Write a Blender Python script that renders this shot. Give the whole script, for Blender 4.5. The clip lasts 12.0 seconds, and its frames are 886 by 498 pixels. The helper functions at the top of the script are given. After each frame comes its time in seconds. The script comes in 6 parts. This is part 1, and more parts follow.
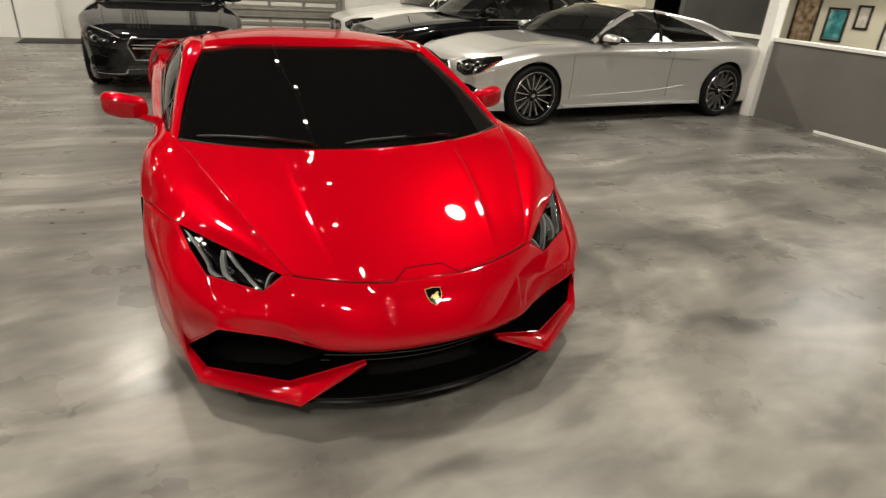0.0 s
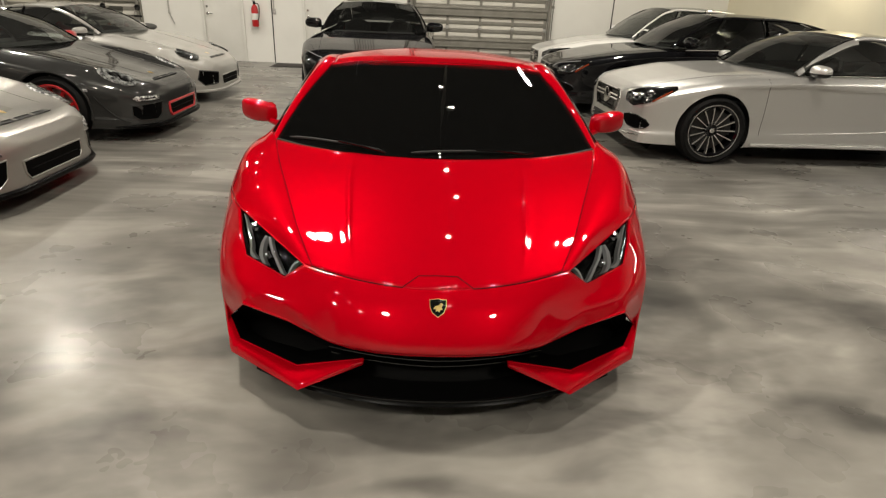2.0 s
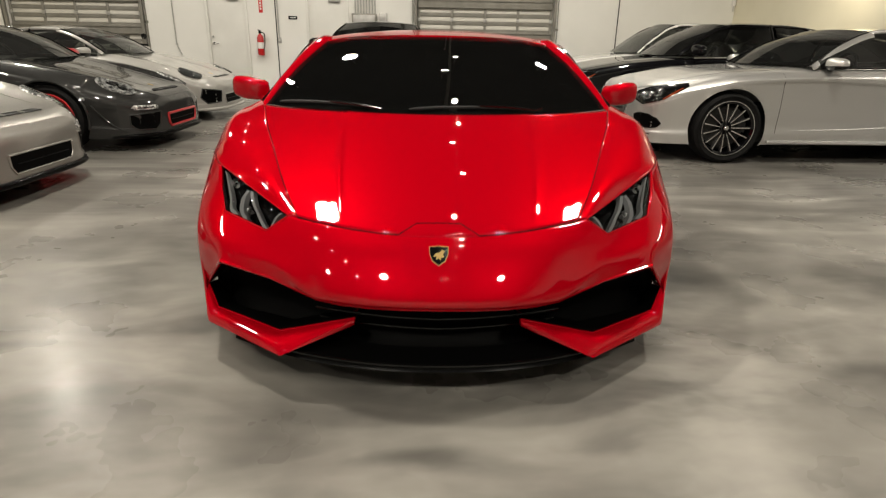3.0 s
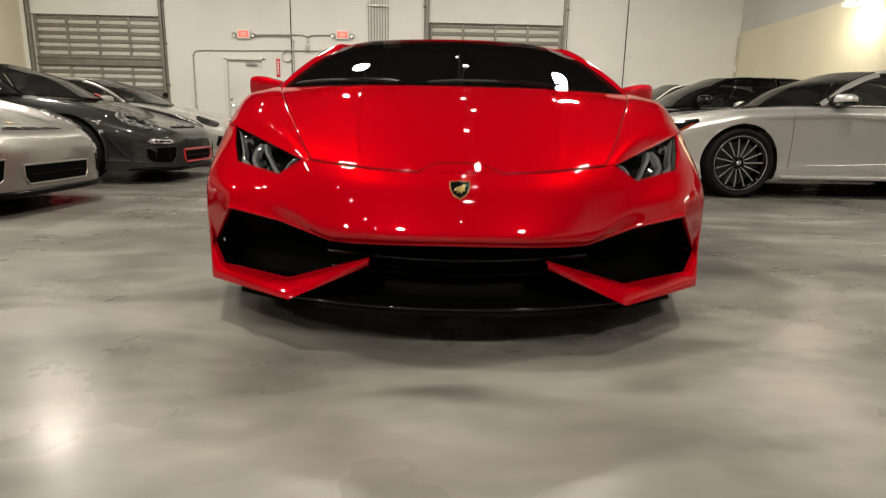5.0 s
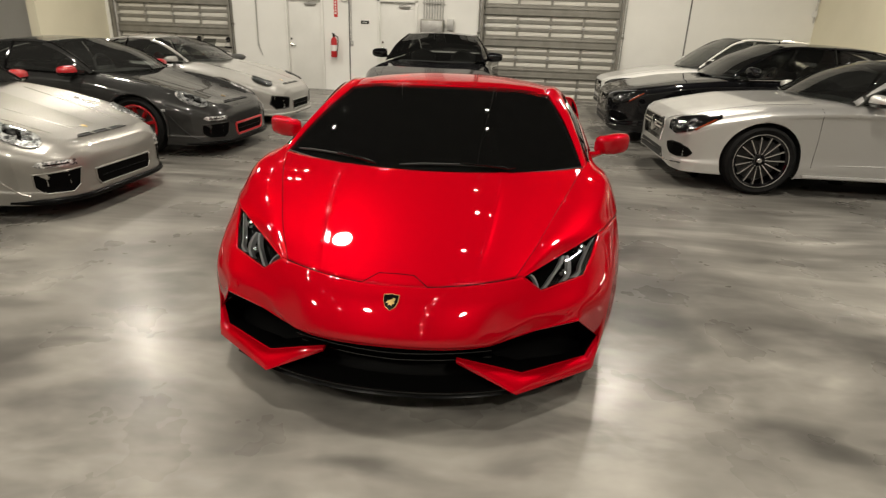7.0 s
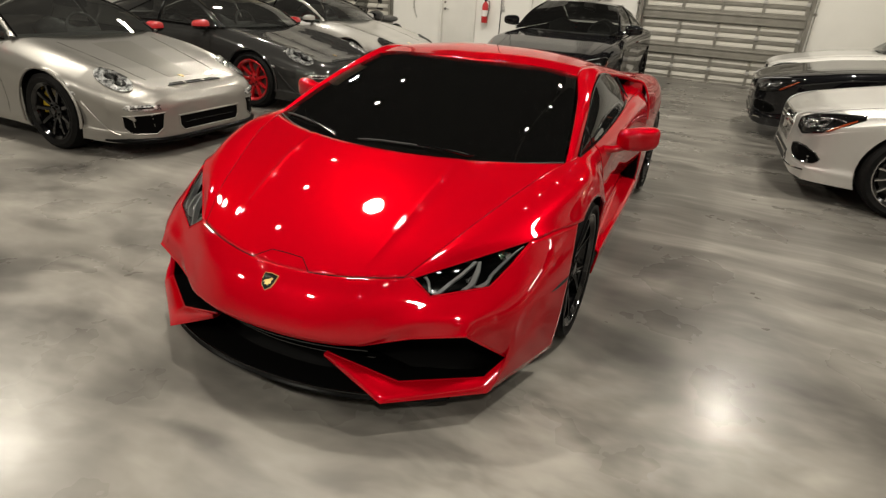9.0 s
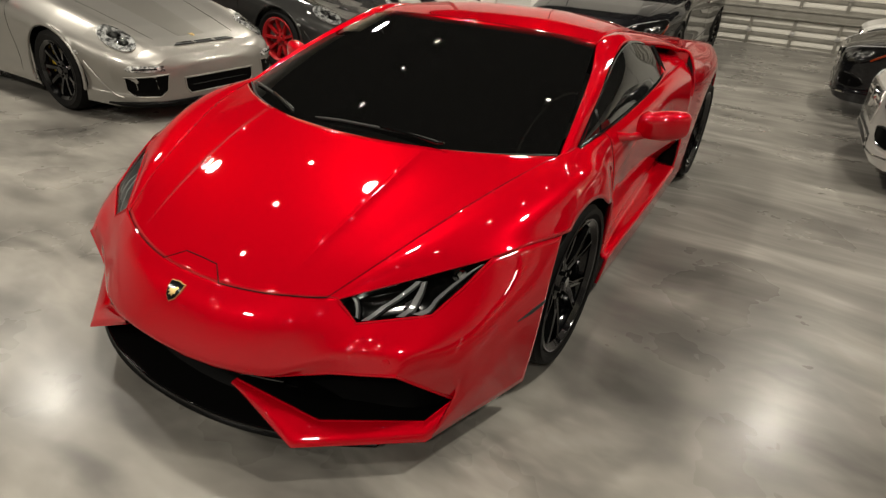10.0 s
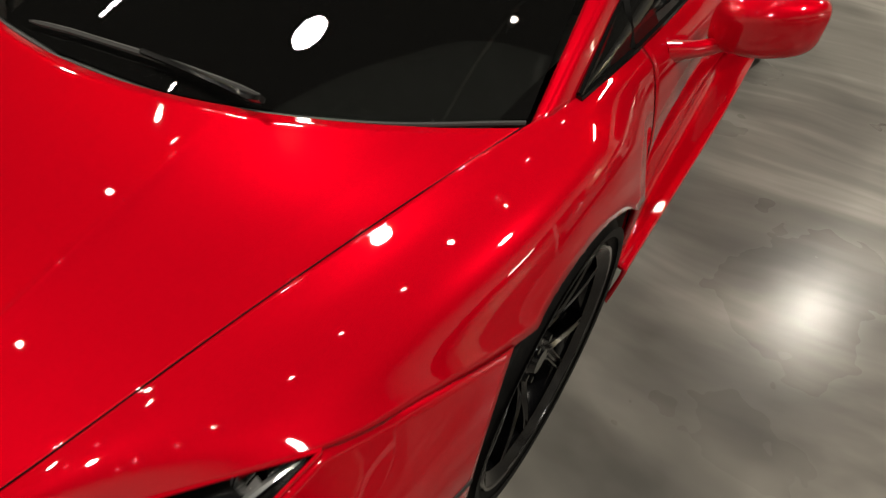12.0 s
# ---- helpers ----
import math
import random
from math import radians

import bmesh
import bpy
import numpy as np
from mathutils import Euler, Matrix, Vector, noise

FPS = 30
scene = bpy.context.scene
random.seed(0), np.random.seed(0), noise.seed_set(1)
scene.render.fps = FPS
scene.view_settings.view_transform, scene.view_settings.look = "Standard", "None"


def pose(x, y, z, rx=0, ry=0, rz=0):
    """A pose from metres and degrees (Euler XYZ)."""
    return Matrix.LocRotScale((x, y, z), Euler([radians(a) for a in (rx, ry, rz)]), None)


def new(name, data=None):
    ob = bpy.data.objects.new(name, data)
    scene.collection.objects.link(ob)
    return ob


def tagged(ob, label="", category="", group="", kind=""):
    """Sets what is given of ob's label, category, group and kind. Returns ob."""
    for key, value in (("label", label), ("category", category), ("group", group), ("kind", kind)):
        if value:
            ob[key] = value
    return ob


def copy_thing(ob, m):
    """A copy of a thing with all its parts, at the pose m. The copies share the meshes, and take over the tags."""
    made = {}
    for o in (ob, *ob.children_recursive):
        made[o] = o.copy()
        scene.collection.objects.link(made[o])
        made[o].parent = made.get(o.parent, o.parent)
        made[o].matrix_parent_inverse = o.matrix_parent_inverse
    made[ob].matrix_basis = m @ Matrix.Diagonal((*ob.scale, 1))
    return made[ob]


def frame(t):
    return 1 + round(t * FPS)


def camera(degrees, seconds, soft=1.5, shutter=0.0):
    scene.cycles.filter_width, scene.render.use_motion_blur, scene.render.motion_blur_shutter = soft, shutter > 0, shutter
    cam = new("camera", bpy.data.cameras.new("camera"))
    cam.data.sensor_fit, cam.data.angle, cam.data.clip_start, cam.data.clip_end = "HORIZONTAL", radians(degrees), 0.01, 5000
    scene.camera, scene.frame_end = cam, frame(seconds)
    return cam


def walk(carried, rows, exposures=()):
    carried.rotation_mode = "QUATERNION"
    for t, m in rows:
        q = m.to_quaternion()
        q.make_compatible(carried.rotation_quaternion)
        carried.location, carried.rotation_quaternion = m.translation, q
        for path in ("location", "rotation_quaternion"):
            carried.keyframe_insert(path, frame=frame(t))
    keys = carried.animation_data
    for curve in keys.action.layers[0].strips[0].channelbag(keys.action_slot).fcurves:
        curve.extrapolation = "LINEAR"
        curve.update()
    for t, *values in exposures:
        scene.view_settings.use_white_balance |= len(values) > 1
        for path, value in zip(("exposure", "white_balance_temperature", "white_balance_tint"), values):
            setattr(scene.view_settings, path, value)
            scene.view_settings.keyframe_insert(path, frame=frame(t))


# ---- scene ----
cam = camera(75.0, 12.0, soft=1.25, shutter=0.35)
ROWS = [  # seconds, place in metres, turn in degrees
    (0, -0.748, -1.564, 1.53, 64.57, -3.37, -23.17),
    (0.5, -0.496, -1.553, 1.513, 64.68, -4.2, -16.77),
    (1, -0.285, -1.577, 1.505, 64.91, -3.33, -10.26),
    (1.5, -0.111, -1.656, 1.488, 65.78, -3.03, -2.47),
    (2, -0.07, -1.695, 1.48, 66.55, -2.3, -1.5),
    (2.5, -0.055, -1.65, 1.377, 67.95, -1.54, -1.26),
    (3, -0.029, -1.58, 1.096, 70.29, -1.04, -1.04),
    (4.8, -0.062, -1.595, 0.605, 77.66, -0.97, -0.24),
    (5, -0.061, -1.595, 0.658, 77.81, -1.19, -0.25),
    (5.5, -0.063, -1.609, 0.947, 75.32, -1.44, 0.04),
    (6, -0.062, -1.726, 1.269, 72.94, -1.42, 0.03),
    (6.5, 0.094, -1.811, 1.401, 70.37, -1.15, 2.2),
    (7, 0.404, -1.866, 1.46, 69.13, -2.01, 6.83),
    (7.2, 0.507, -1.858, 1.468, 68.72, -2.55, 8.94),
    (8.8, 1.266, -1.454, 1.503, 66.02, -3.44, 22.87),
    (9, 1.33, -1.365, 1.509, 65.33, -3.46, 24.98),
    (9.5, 1.437, -1.088, 1.488, 63.82, -3.83, 28.25),
    (10, 1.46, -0.781, 1.497, 61.31, -3.34, 31.53),
    (10.5, 1.493, -0.433, 1.48, 58.48, -2.76, 34.31),
    (11, 1.43, -0.123, 1.431, 54.78, -1.97, 34.44),
    (11.2, 1.368, -0.004, 1.408, 52.98, -1.59, 34.35),
    (11.6, 1.246, 0.21, 1.373, 49.31, -1.24, 34.56),
    (12, 1.121, 0.423, 1.308, 45.89, -1.98, 33.79),
]
walk(cam, [(t, pose(x, y, z, rx, ry, rz)) for t, x, y, z, rx, ry, rz in ROWS])

# ---- world and light ----
world = bpy.data.worlds.new("world")
world.use_nodes = True
world.node_tree.nodes["Background"].inputs[0].default_value = (0.02, 0.02, 0.022, 1)
world.node_tree.nodes["Background"].inputs[1].default_value = 0.5
scene.world = world
scene.view_settings.exposure = 0.0


def disc_light(x, y, z, size, watts, colour=(1.0, 0.925, 0.795)):
    """The glow of one round high-bay lamp, facing down."""
    data = bpy.data.lights.new("high_bay_glow", "AREA")
    data.shape, data.size, data.energy, data.color = "DISK", size, watts, colour
    data.spread = radians(178)
    ob = new("high_bay_glow", data)
    ob.matrix_basis = pose(x, y, z)
    return ob


CEILING = 5.75
LAMP_Z = 5.2
HIGH_BAYS = [(x, y) for y in (-4.1, 2.0, 8.1) for x in (-6.95, -2.05, 2.75)]
for x, y in HIGH_BAYS:
    disc_light(x, y, LAMP_Z - 0.02, 0.42, 182)
SPOTS = [(0.40 + 0.08 * (-1) ** k, -6.7 + 1.22 * k) for k in range(14)]
DOWNLIGHTS = [(-4.15, -4.5 + 1.4 * k) for k in range(10)]


def panel_light(x, y, z, sx, sy, watts, colour, aim=(0, 0, -1)):
    data = bpy.data.lights.new("panel_glow", "AREA")
    data.shape, data.size, data.size_y, data.energy, data.color = "RECTANGLE", sx, sy, watts, colour
    ob = new("panel_glow", data)
    ob.matrix_basis = pose(x, y, z) @ Vector(aim).to_track_quat("-Z", "Y").to_matrix().to_4x4()


panel_light(6.33, 7.85, 2.60, 0.3, 0.3, 20, (1.0, 0.88, 0.62), aim=(0.30, 0.78, -0.50))

# ---- materials ----
def material(name, colour, rough=0.5, metal=0.0, coat=0.0, coat_rough=0.03, spec=0.5):
    m = bpy.data.materials.new(name)
    m.use_nodes = True
    b = m.node_tree.nodes["Principled BSDF"]
    b.inputs["Base Color"].default_value = (*colour, 1)
    b.inputs["Roughness"].default_value = rough
    b.inputs["Metallic"].default_value = metal
    b.inputs["Coat Weight"].default_value = coat
    b.inputs["Coat Roughness"].default_value = coat_rough
    b.inputs["Specular IOR Level"].default_value = spec
    return m


def noise_node(m, scale, detail=4.0, rough=0.55, distort=0.0, vector=None):
    t = m.node_tree
    n = t.nodes.new("ShaderNodeTexNoise")
    n.inputs["Scale"].default_value = scale
    n.inputs["Detail"].default_value = detail
    n.inputs["Roughness"].default_value = rough
    n.inputs["Distortion"].default_value = distort
    if vector is None:
        vector = t.nodes.new("ShaderNodeTexCoord").outputs["Object"]
    t.links.new(vector, n.inputs["Vector"])
    return n.outputs["Fac"]


def ramp_node(m, fac, stops):
    r = m.node_tree.nodes.new("ShaderNodeValToRGB")
    e = r.color_ramp.elements
    while len(e) < len(stops):
        e.new(0.5)
    for s, (at, c) in zip(e, stops):
        s.position, s.color = at, (*c, 1)
    m.node_tree.links.new(fac, r.inputs["Fac"])
    return r.outputs["Color"]


def bump_node(m, height, strength, distance=0.01):
    t = m.node_tree
    b = t.nodes.new("ShaderNodeBump")
    b.inputs["Strength"].default_value = strength
    b.inputs["Distance"].default_value = distance
    t.links.new(height, b.inputs["Height"])
    t.links.new(b.outputs["Normal"], t.nodes["Principled BSDF"].inputs["Normal"])


def vary(m, stops, scale=3.0, detail=5.0, distort=0.0, bump=0.0, bump_scale=60.0):
    c = ramp_node(m, noise_node(m, scale, detail, distort=distort), stops)
    m.node_tree.links.new(c, m.node_tree.nodes["Principled BSDF"].inputs["Base Color"])
    if bump:
        bump_node(m, noise_node(m, bump_scale, 3.0), bump, 0.004)
    return m


def flake_paint(name, colour, rough=0.32, metal=0.6, flake=0.04, coat=1.0):
    """Metallic car paint under a clear coat, with fine flakes and a faint orange peel."""
    m = material(name, colour, rough, metal, coat=coat, coat_rough=0.02)
    dark = tuple(c * (1 - flake * 3) for c in colour)
    lite = tuple(min(1, c * (1 + flake * 3)) for c in colour)
    m.node_tree.nodes["Principled BSDF"].inputs["Specular IOR Level"].default_value = 0.0
    c = ramp_node(m, noise_node(m, 900.0, 2.0), [(0.35, dark), (0.65, lite)])
    m.node_tree.links.new(c, m.node_tree.nodes["Principled BSDF"].inputs["Base Color"])
    return m


RED = flake_paint("red_pearl_paint", (0.44, 0.0003, 0.0075), 0.42, 0.29, coat=1.0)
RED.node_tree.nodes["Principled BSDF"].inputs["Specular Tint"].default_value = (0.42, 0.001, 0.012, 1)
SILVER = flake_paint("silver_paint", (0.64, 0.63, 0.61), 0.38, 0.78, 0.03)
SILVER_WARM = flake_paint("warm_silver_paint", (0.335, 0.323, 0.30), 0.38, 0.72, 0.04)
BLACK_PAINT = flake_paint("black_paint", (0.006, 0.006, 0.007), 0.3, 0.2, 0.1)
GREY_PAINT = flake_paint("dark_grey_paint", (0.034, 0.034, 0.033), 0.34, 0.35, 0.06)
WHITE_PAINT = material("white_paint", (0.74, 0.73, 0.70), 0.35, 0.0, coat=1.0)
CHALK = material("chalk_grey_paint", (0.33, 0.32, 0.295), 0.4, 0.0, coat=1.0)
RED_TRIM = material("red_trim_paint", (0.42, 0.010, 0.015), 0.3, 0.0, coat=1.0)
GLOSS_BLACK = material("gloss_black_plastic", (0.004, 0.004, 0.004), 0.12)
MATT_BLACK = vary(material("matt_black_plastic", (0.012, 0.012, 0.012), 0.6), [(0.3, (0.009, 0.009, 0.009)), (0.7, (0.016, 0.016, 0.016))], 20)
# black plastic with the shade of deep intakes put into its colour
MOUTH = material("shaded_black_plastic", (0.0022, 0.0022, 0.0022), 0.5, spec=0.03)
DARK_GAP = material("dark_gap", (0.006, 0.003, 0.003), 0.8, spec=0.1)
RUBBER = vary(material("tyre_rubber", (0.007, 0.007, 0.007), 0.6, spec=0.1), [(0.3, (0.005, 0.005, 0.005)), (0.7, (0.010, 0.0097, 0.0095))], 25, bump=0.2, bump_scale=120)
RIM_BLACK = material("black_rim_metal", (0.003, 0.003, 0.0035), 0.10, 0.0, spec=0.5)
RIM_DARK = material("dark_polished_rim_metal", (0.09, 0.09, 0.094), 0.13, 1.0)
RIM_SILVER = material("machined_rim_metal", (0.70, 0.69, 0.68), 0.20, 0.95)
RIM_RED = material("red_rim_paint", (0.42, 0.008, 0.012), 0.3, 0.3, coat=0.8)
CARBON = vary(material("dark_brake_disc", (0.03, 0.03, 0.03), 0.4, 0.5), [(0.3, (0.02, 0.02, 0.02)), (0.7, (0.05, 0.048, 0.046))], 30)
STEEL = vary(material("disc_steel", (0.35, 0.34, 0.33), 0.35, 0.9), [(0.3, (0.28, 0.27, 0.26)), (0.7, (0.42, 0.41, 0.40))], 30)
CHROME = material("chrome", (0.82, 0.81, 0.80), 0.08, 1.0)
CALIPER_RED = material("red_caliper", (0.45, 0.01, 0.015), 0.35)
CALIPER_YELLOW = material("yellow_caliper", (0.6, 0.42, 0.02), 0.4)
GOLD = material("gold_badge", (0.62, 0.43, 0.17), 0.35, 0.8)
LEATHER = vary(material("dark_leather", (0.03, 0.03, 0.03), 0.55), [(0.3, (0.06, 0.06, 0.058)), (0.7, (0.10, 0.098, 0.094))], 40, bump=0.3)
DASH = vary(material("black_dash_leather", (0.04, 0.041, 0.039), 0.75, spec=0.15), [(0.3, (0.034, 0.035, 0.033)), (0.7, (0.047, 0.048, 0.046))], 40, bump=0.3)
LEATHER_RED = vary(material("red_leather", (0.25, 0.02, 0.02), 0.5), [(0.3, (0.2, 0.012, 0.012)), (0.7, (0.3, 0.03, 0.03))], 40)
LAMP_GREY = material("headlamp_guide", (0.47, 0.47, 0.475), 0.3, 0.0, coat=0.6)
LAMP_CHROME = vary(material("headlamp_reflector", (0.7, 0.7, 0.7), 0.3, 0.45, coat=0.8), [(0.40, (0.06, 0.06, 0.06)), (0.60, (0.80, 0.80, 0.79))], 30, bump=0.9, bump_scale=40)
LAMP_DARK = vary(material("headlamp_bowl", (0.1, 0.1, 0.1), 0.22, 0.7, coat=0.8), [(0.42, (0.03, 0.03, 0.03)), (0.66, (0.34, 0.34, 0.33))], 26, bump=0.8, bump_scale=30)
SATIN_BLACK = material("satin_black_plastic", (0.0025, 0.0025, 0.0025), 0.28, spec=0.06)
AMBER = material("amber_lens", (0.20, 0.028, 0.006), 0.15, coat=1.0)
TAIL_RED = material("red_tail_lens", (0.45, 0.01, 0.01), 0.12, coat=1.0)


def glass(name, tint, gloss_rough=0.0, ior=1.5, haze=0.0):
    """A thin tinted pane: lets light straight through, tinted, with a clear reflection and a pale veil that lifts its
    darks.
    """
    m = bpy.data.materials.new(name)
    m.use_nodes = True
    t = m.node_tree
    t.nodes.clear()
    out = t.nodes.new("ShaderNodeOutputMaterial")
    mix = t.nodes.new("ShaderNodeMixShader")
    clear = t.nodes.new("ShaderNodeBsdfTransparent")
    clear.inputs["Color"].default_value = (*tint, 1)
    gloss = t.nodes.new("ShaderNodeBsdfGlossy")
    gloss.inputs["Roughness"].default_value = gloss_rough
    fres = t.nodes.new("ShaderNodeFresnel")
    fres.inputs["IOR"].default_value = ior
    t.links.new(fres.outputs["Fac"], mix.inputs["Fac"])
    # even pale haze mixed into the pane's colour to raise its black level
    film = t.nodes.new("ShaderNodeMixShader")
    veil = t.nodes.new("ShaderNodeBsdfDiffuse")
    veil.inputs["Color"].default_value = (0.5, 0.5, 0.48, 1)
    film.inputs["Fac"].default_value = haze
    t.links.new(clear.outputs["BSDF"], film.inputs[1])
    t.links.new(veil.outputs["BSDF"], film.inputs[2])
    t.links.new(film.outputs["Shader"], mix.inputs[1])
    t.links.new(gloss.outputs["BSDF"], mix.inputs[2])
    t.links.new(mix.outputs["Shader"], out.inputs["Surface"])
    return m


TINT_DARK = glass("dark_tinted_glass", (0.28, 0.29, 0.285), haze=0.008)
HERO_GLASS = glass("dark_windscreen_glass", (0.60, 0.62, 0.61), haze=0.0065)
TINT_MID = glass("tinted_glass", (0.30, 0.32, 0.31), haze=0.014)
TINT_LITE = glass("light_tinted_glass", (0.55, 0.58, 0.565), haze=0.03)
LENS = glass("clear_lens", (0.86, 0.87, 0.87))


def emitter(name, colour, strength):
    m = bpy.data.materials.new(name)
    m.use_nodes = True
    b = m.node_tree.nodes["Principled BSDF"]
    b.inputs["Base Color"].default_value = (*colour, 1)
    b.inputs["Emission Color"].default_value = (*colour, 1)
    b.inputs["Emission Strength"].default_value = strength
    return m


LAMP_WHITE = emitter("lamp_diffuser", (1.0, 0.93, 0.82), 9.0)
PANEL_WHITE = emitter("bright_panel_diffuser", (1.0, 0.95, 0.86), 34.0)
SPOT_WHITE = emitter("spot_bulb", (1.0, 0.9, 0.75), 130.0)
EXIT_GLOW = emitter("exit_sign_glow", (1.0, 0.12, 0.08), 1.2)


def mapped(m, vector, scale, turn):
    mp = m.node_tree.nodes.new("ShaderNodeMapping")
    mp.inputs["Scale"].default_value = scale
    mp.inputs["Location"].default_value = (3.7, 1.9, 0)
    mp.inputs["Rotation"].default_value = (0, 0, radians(turn))
    m.node_tree.links.new(vector, mp.inputs["Vector"])
    return mp.outputs["Vector"]


def maths(m, op, a, b, clamp=False):
    n = m.node_tree.nodes.new("ShaderNodeMath")
    n.operation, n.use_clamp = op, clamp
    for k, v in enumerate((a, b)):
        if isinstance(v, (int, float)):
            n.inputs[k].default_value = v
        else:
            m.node_tree.links.new(v, n.inputs[k])
    return n.outputs[0]


def blend(m, fac, a, b):
    n = m.node_tree.nodes.new("ShaderNodeMixRGB")
    for k, v in (("Fac", fac), ("Color1", a), ("Color2", b)):
        if isinstance(v, tuple):
            n.inputs[k].default_value = (*v, 1)
        else:
            m.node_tree.links.new(v, n.inputs[k])
    return n.outputs["Color"]


def floor_material():
    """Polished poured floor under a hard clear gloss: soft clouds of pale and dark grey pigment, drawn out into
    swirled veins near the front of the hall and combed into long streaks across its back half."""
    m = material("polished_swirled_floor", (0.3, 0.29, 0.27), 0.3, 0.0, coat=0.06, coat_rough=0.16, spec=0.29)
    t = m.node_tree
    bsdf = t.nodes["Principled BSDF"]
    co = t.nodes.new("ShaderNodeTexCoord").outputs["Object"]
    drift = t.nodes.new("ShaderNodeTexNoise")
    drift.inputs["Scale"].default_value = 0.7
    drift.inputs["Detail"].default_value = 2
    t.links.new(co, drift.inputs["Vector"])
    warp = t.nodes.new("ShaderNodeMixRGB")
    warp.blend_type = "LINEAR_LIGHT"
    warp.inputs["Fac"].default_value = 0.22
    t.links.new(co, warp.inputs["Color1"])
    t.links.new(drift.outputs["Color"], warp.inputs["Color2"])
    flow = warp.outputs["Color"]
    grey = [(0.08, (0.030, 0.028, 0.026)), (0.28, (0.060, 0.0565, 0.051)), (0.43, (0.112, 0.1055, 0.095)), (0.56, (0.186, 0.176, 0.158)), (0.70, (0.305, 0.289, 0.260)), (0.95, (0.44, 0.417, 0.375))]
    clouds = noise_node(m, 1.25, 3.0, 0.5, 0.45, mapped(m, flow, (1.0, 1.25, 1.0), -22))
    grain = noise_node(m, 6.0, 2.5, 0.5, 0.2, mapped(m, flow, (1.0, 2.0, 1.0), -22))
    poured = clouds
    # pools where the darker or the paler pigment was poured: x, y, radius, lift
    frayed = t.nodes.new("ShaderNodeMixRGB")
    frayed.blend_type = "LINEAR_LIGHT"
    frayed.inputs["Fac"].default_value = 0.13
    ragged = t.nodes.new("ShaderNodeTexNoise")
    ragged.inputs["Scale"].default_value = 3.2
    ragged.inputs["Detail"].default_value = 1
    t.links.new(co, ragged.inputs["Vector"])
    t.links.new(co, frayed.inputs["Color1"])
    t.links.new(ragged.outputs["Color"], frayed.inputs["Color2"])
    for x, y, r, lift in ((1.30, 1.50, 0.34, -0.17), (1.08, 1.95, 0.34, -0.17), (1.46, 1.06, 0.26, -0.15), (1.40, 0.55, 0.30, -0.13), (1.79, 0.31, 0.24, -0.16), (1.80, 0.82, 0.30, -0.14), (1.55, 2.45, 0.42, -0.13), (2.4, 1.2, 0.4, -0.12), (-1.5, 1.2, 0.45, -0.12), (2.8, 0.4, 0.4, -0.12),
            (0.95, 0.20, 0.42, 0.15), (0.60, -0.30, 0.36, 0.12), (1.36, 1.92, 0.20, 0.13), (1.62, 1.20, 0.22, 0.16), (1.22, 0.88, 0.22, 0.15), (-1.1, 0.35, 0.4, 0.04), (-1.0, -0.25, 0.4, 0.04), (2.95, 0.9, 0.5, 0.13)):
        away = t.nodes.new("ShaderNodeVectorMath")
        away.operation = "DISTANCE"
        away.inputs[1].default_value = (x, y, 0.0)
        t.links.new(frayed.outputs["Color"], away.inputs[0])
        pool = t.nodes.new("ShaderNodeMapRange")
        pool.interpolation_type = "SMOOTHSTEP"
        for key, value in (("From Min", 0.0), ("From Max", 1.8 * r), ("To Min", 0.7 * lift), ("To Max", 0.0)):
            pool.inputs[key].default_value = value
        t.links.new(away.outputs["Value"], pool.inputs["Value"])
        poured = maths(m, "ADD", poured, pool.outputs["Result"])
    soft = ramp_node(m, maths(m, "ADD", poured, maths(m, "MULTIPLY", maths(m, "SUBTRACT", grain, 0.5), 0.30)), grey)
    # veins: the narrow middle band of a stretched noise, frayed on one side
    vein = noise_node(m, 1.0, 2.0, 0.45, 0.4, mapped(m, flow, (0.8, 2.3, 1.0), 30))
    thread = ramp_node(m, vein, [(0.34, (0, 0, 0)), (0.46, (0.45, 0.45, 0.45)), (0.54, (0.5, 0.5, 0.5)), (0.62, (0.15, 0.15, 0.15)), (0.70, (0, 0, 0))])
    shade = ramp_node(m, vein, [(0.52, (0, 0, 0)), (0.65, (0.45, 0.45, 0.45)), (0.80, (0, 0, 0))])
    gate = ramp_node(m, noise_node(m, 0.8, 2.0), [(0.38, (0, 0, 0)), (0.56, (0.75, 0.75, 0.75))])
    swirled = blend(m, maths(m, "MULTIPLY", thread, gate), blend(m, maths(m, "MULTIPLY", shade, gate), soft, (0.10, 0.095, 0.085)), (0.40, 0.378, 0.335))
    # streaks that run across the hall
    comb = noise_node(m, 1.5, 3.0, 0.5, 0.25, mapped(m, flow, (0.40, 2.4, 1.0), -3))
    fine = noise_node(m, 5.0, 3.0, 0.5, 0.2, mapped(m, flow, (0.22, 2.4, 1.0), -3))
    lines = maths(m, "ADD", maths(m, "MULTIPLY", comb, 0.65), maths(m, "MULTIPLY", fine, 0.35))
    streaked = ramp_node(m, maths(m, "ADD", maths(m, "MULTIPLY", lines, 0.80), maths(m, "MULTIPLY", clouds, 0.20)), [(0.14, (0.035, 0.033, 0.030)), (0.34, (0.070, 0.066, 0.059)), (0.45, (0.122, 0.115, 0.1035)), (0.53, (0.178, 0.1685, 0.1515)), (0.63, (0.300, 0.285, 0.256)), (0.85, (0.46, 0.436, 0.392))])
    sep = t.nodes.new("ShaderNodeSeparateXYZ")
    t.links.new(flow, sep.inputs[0])
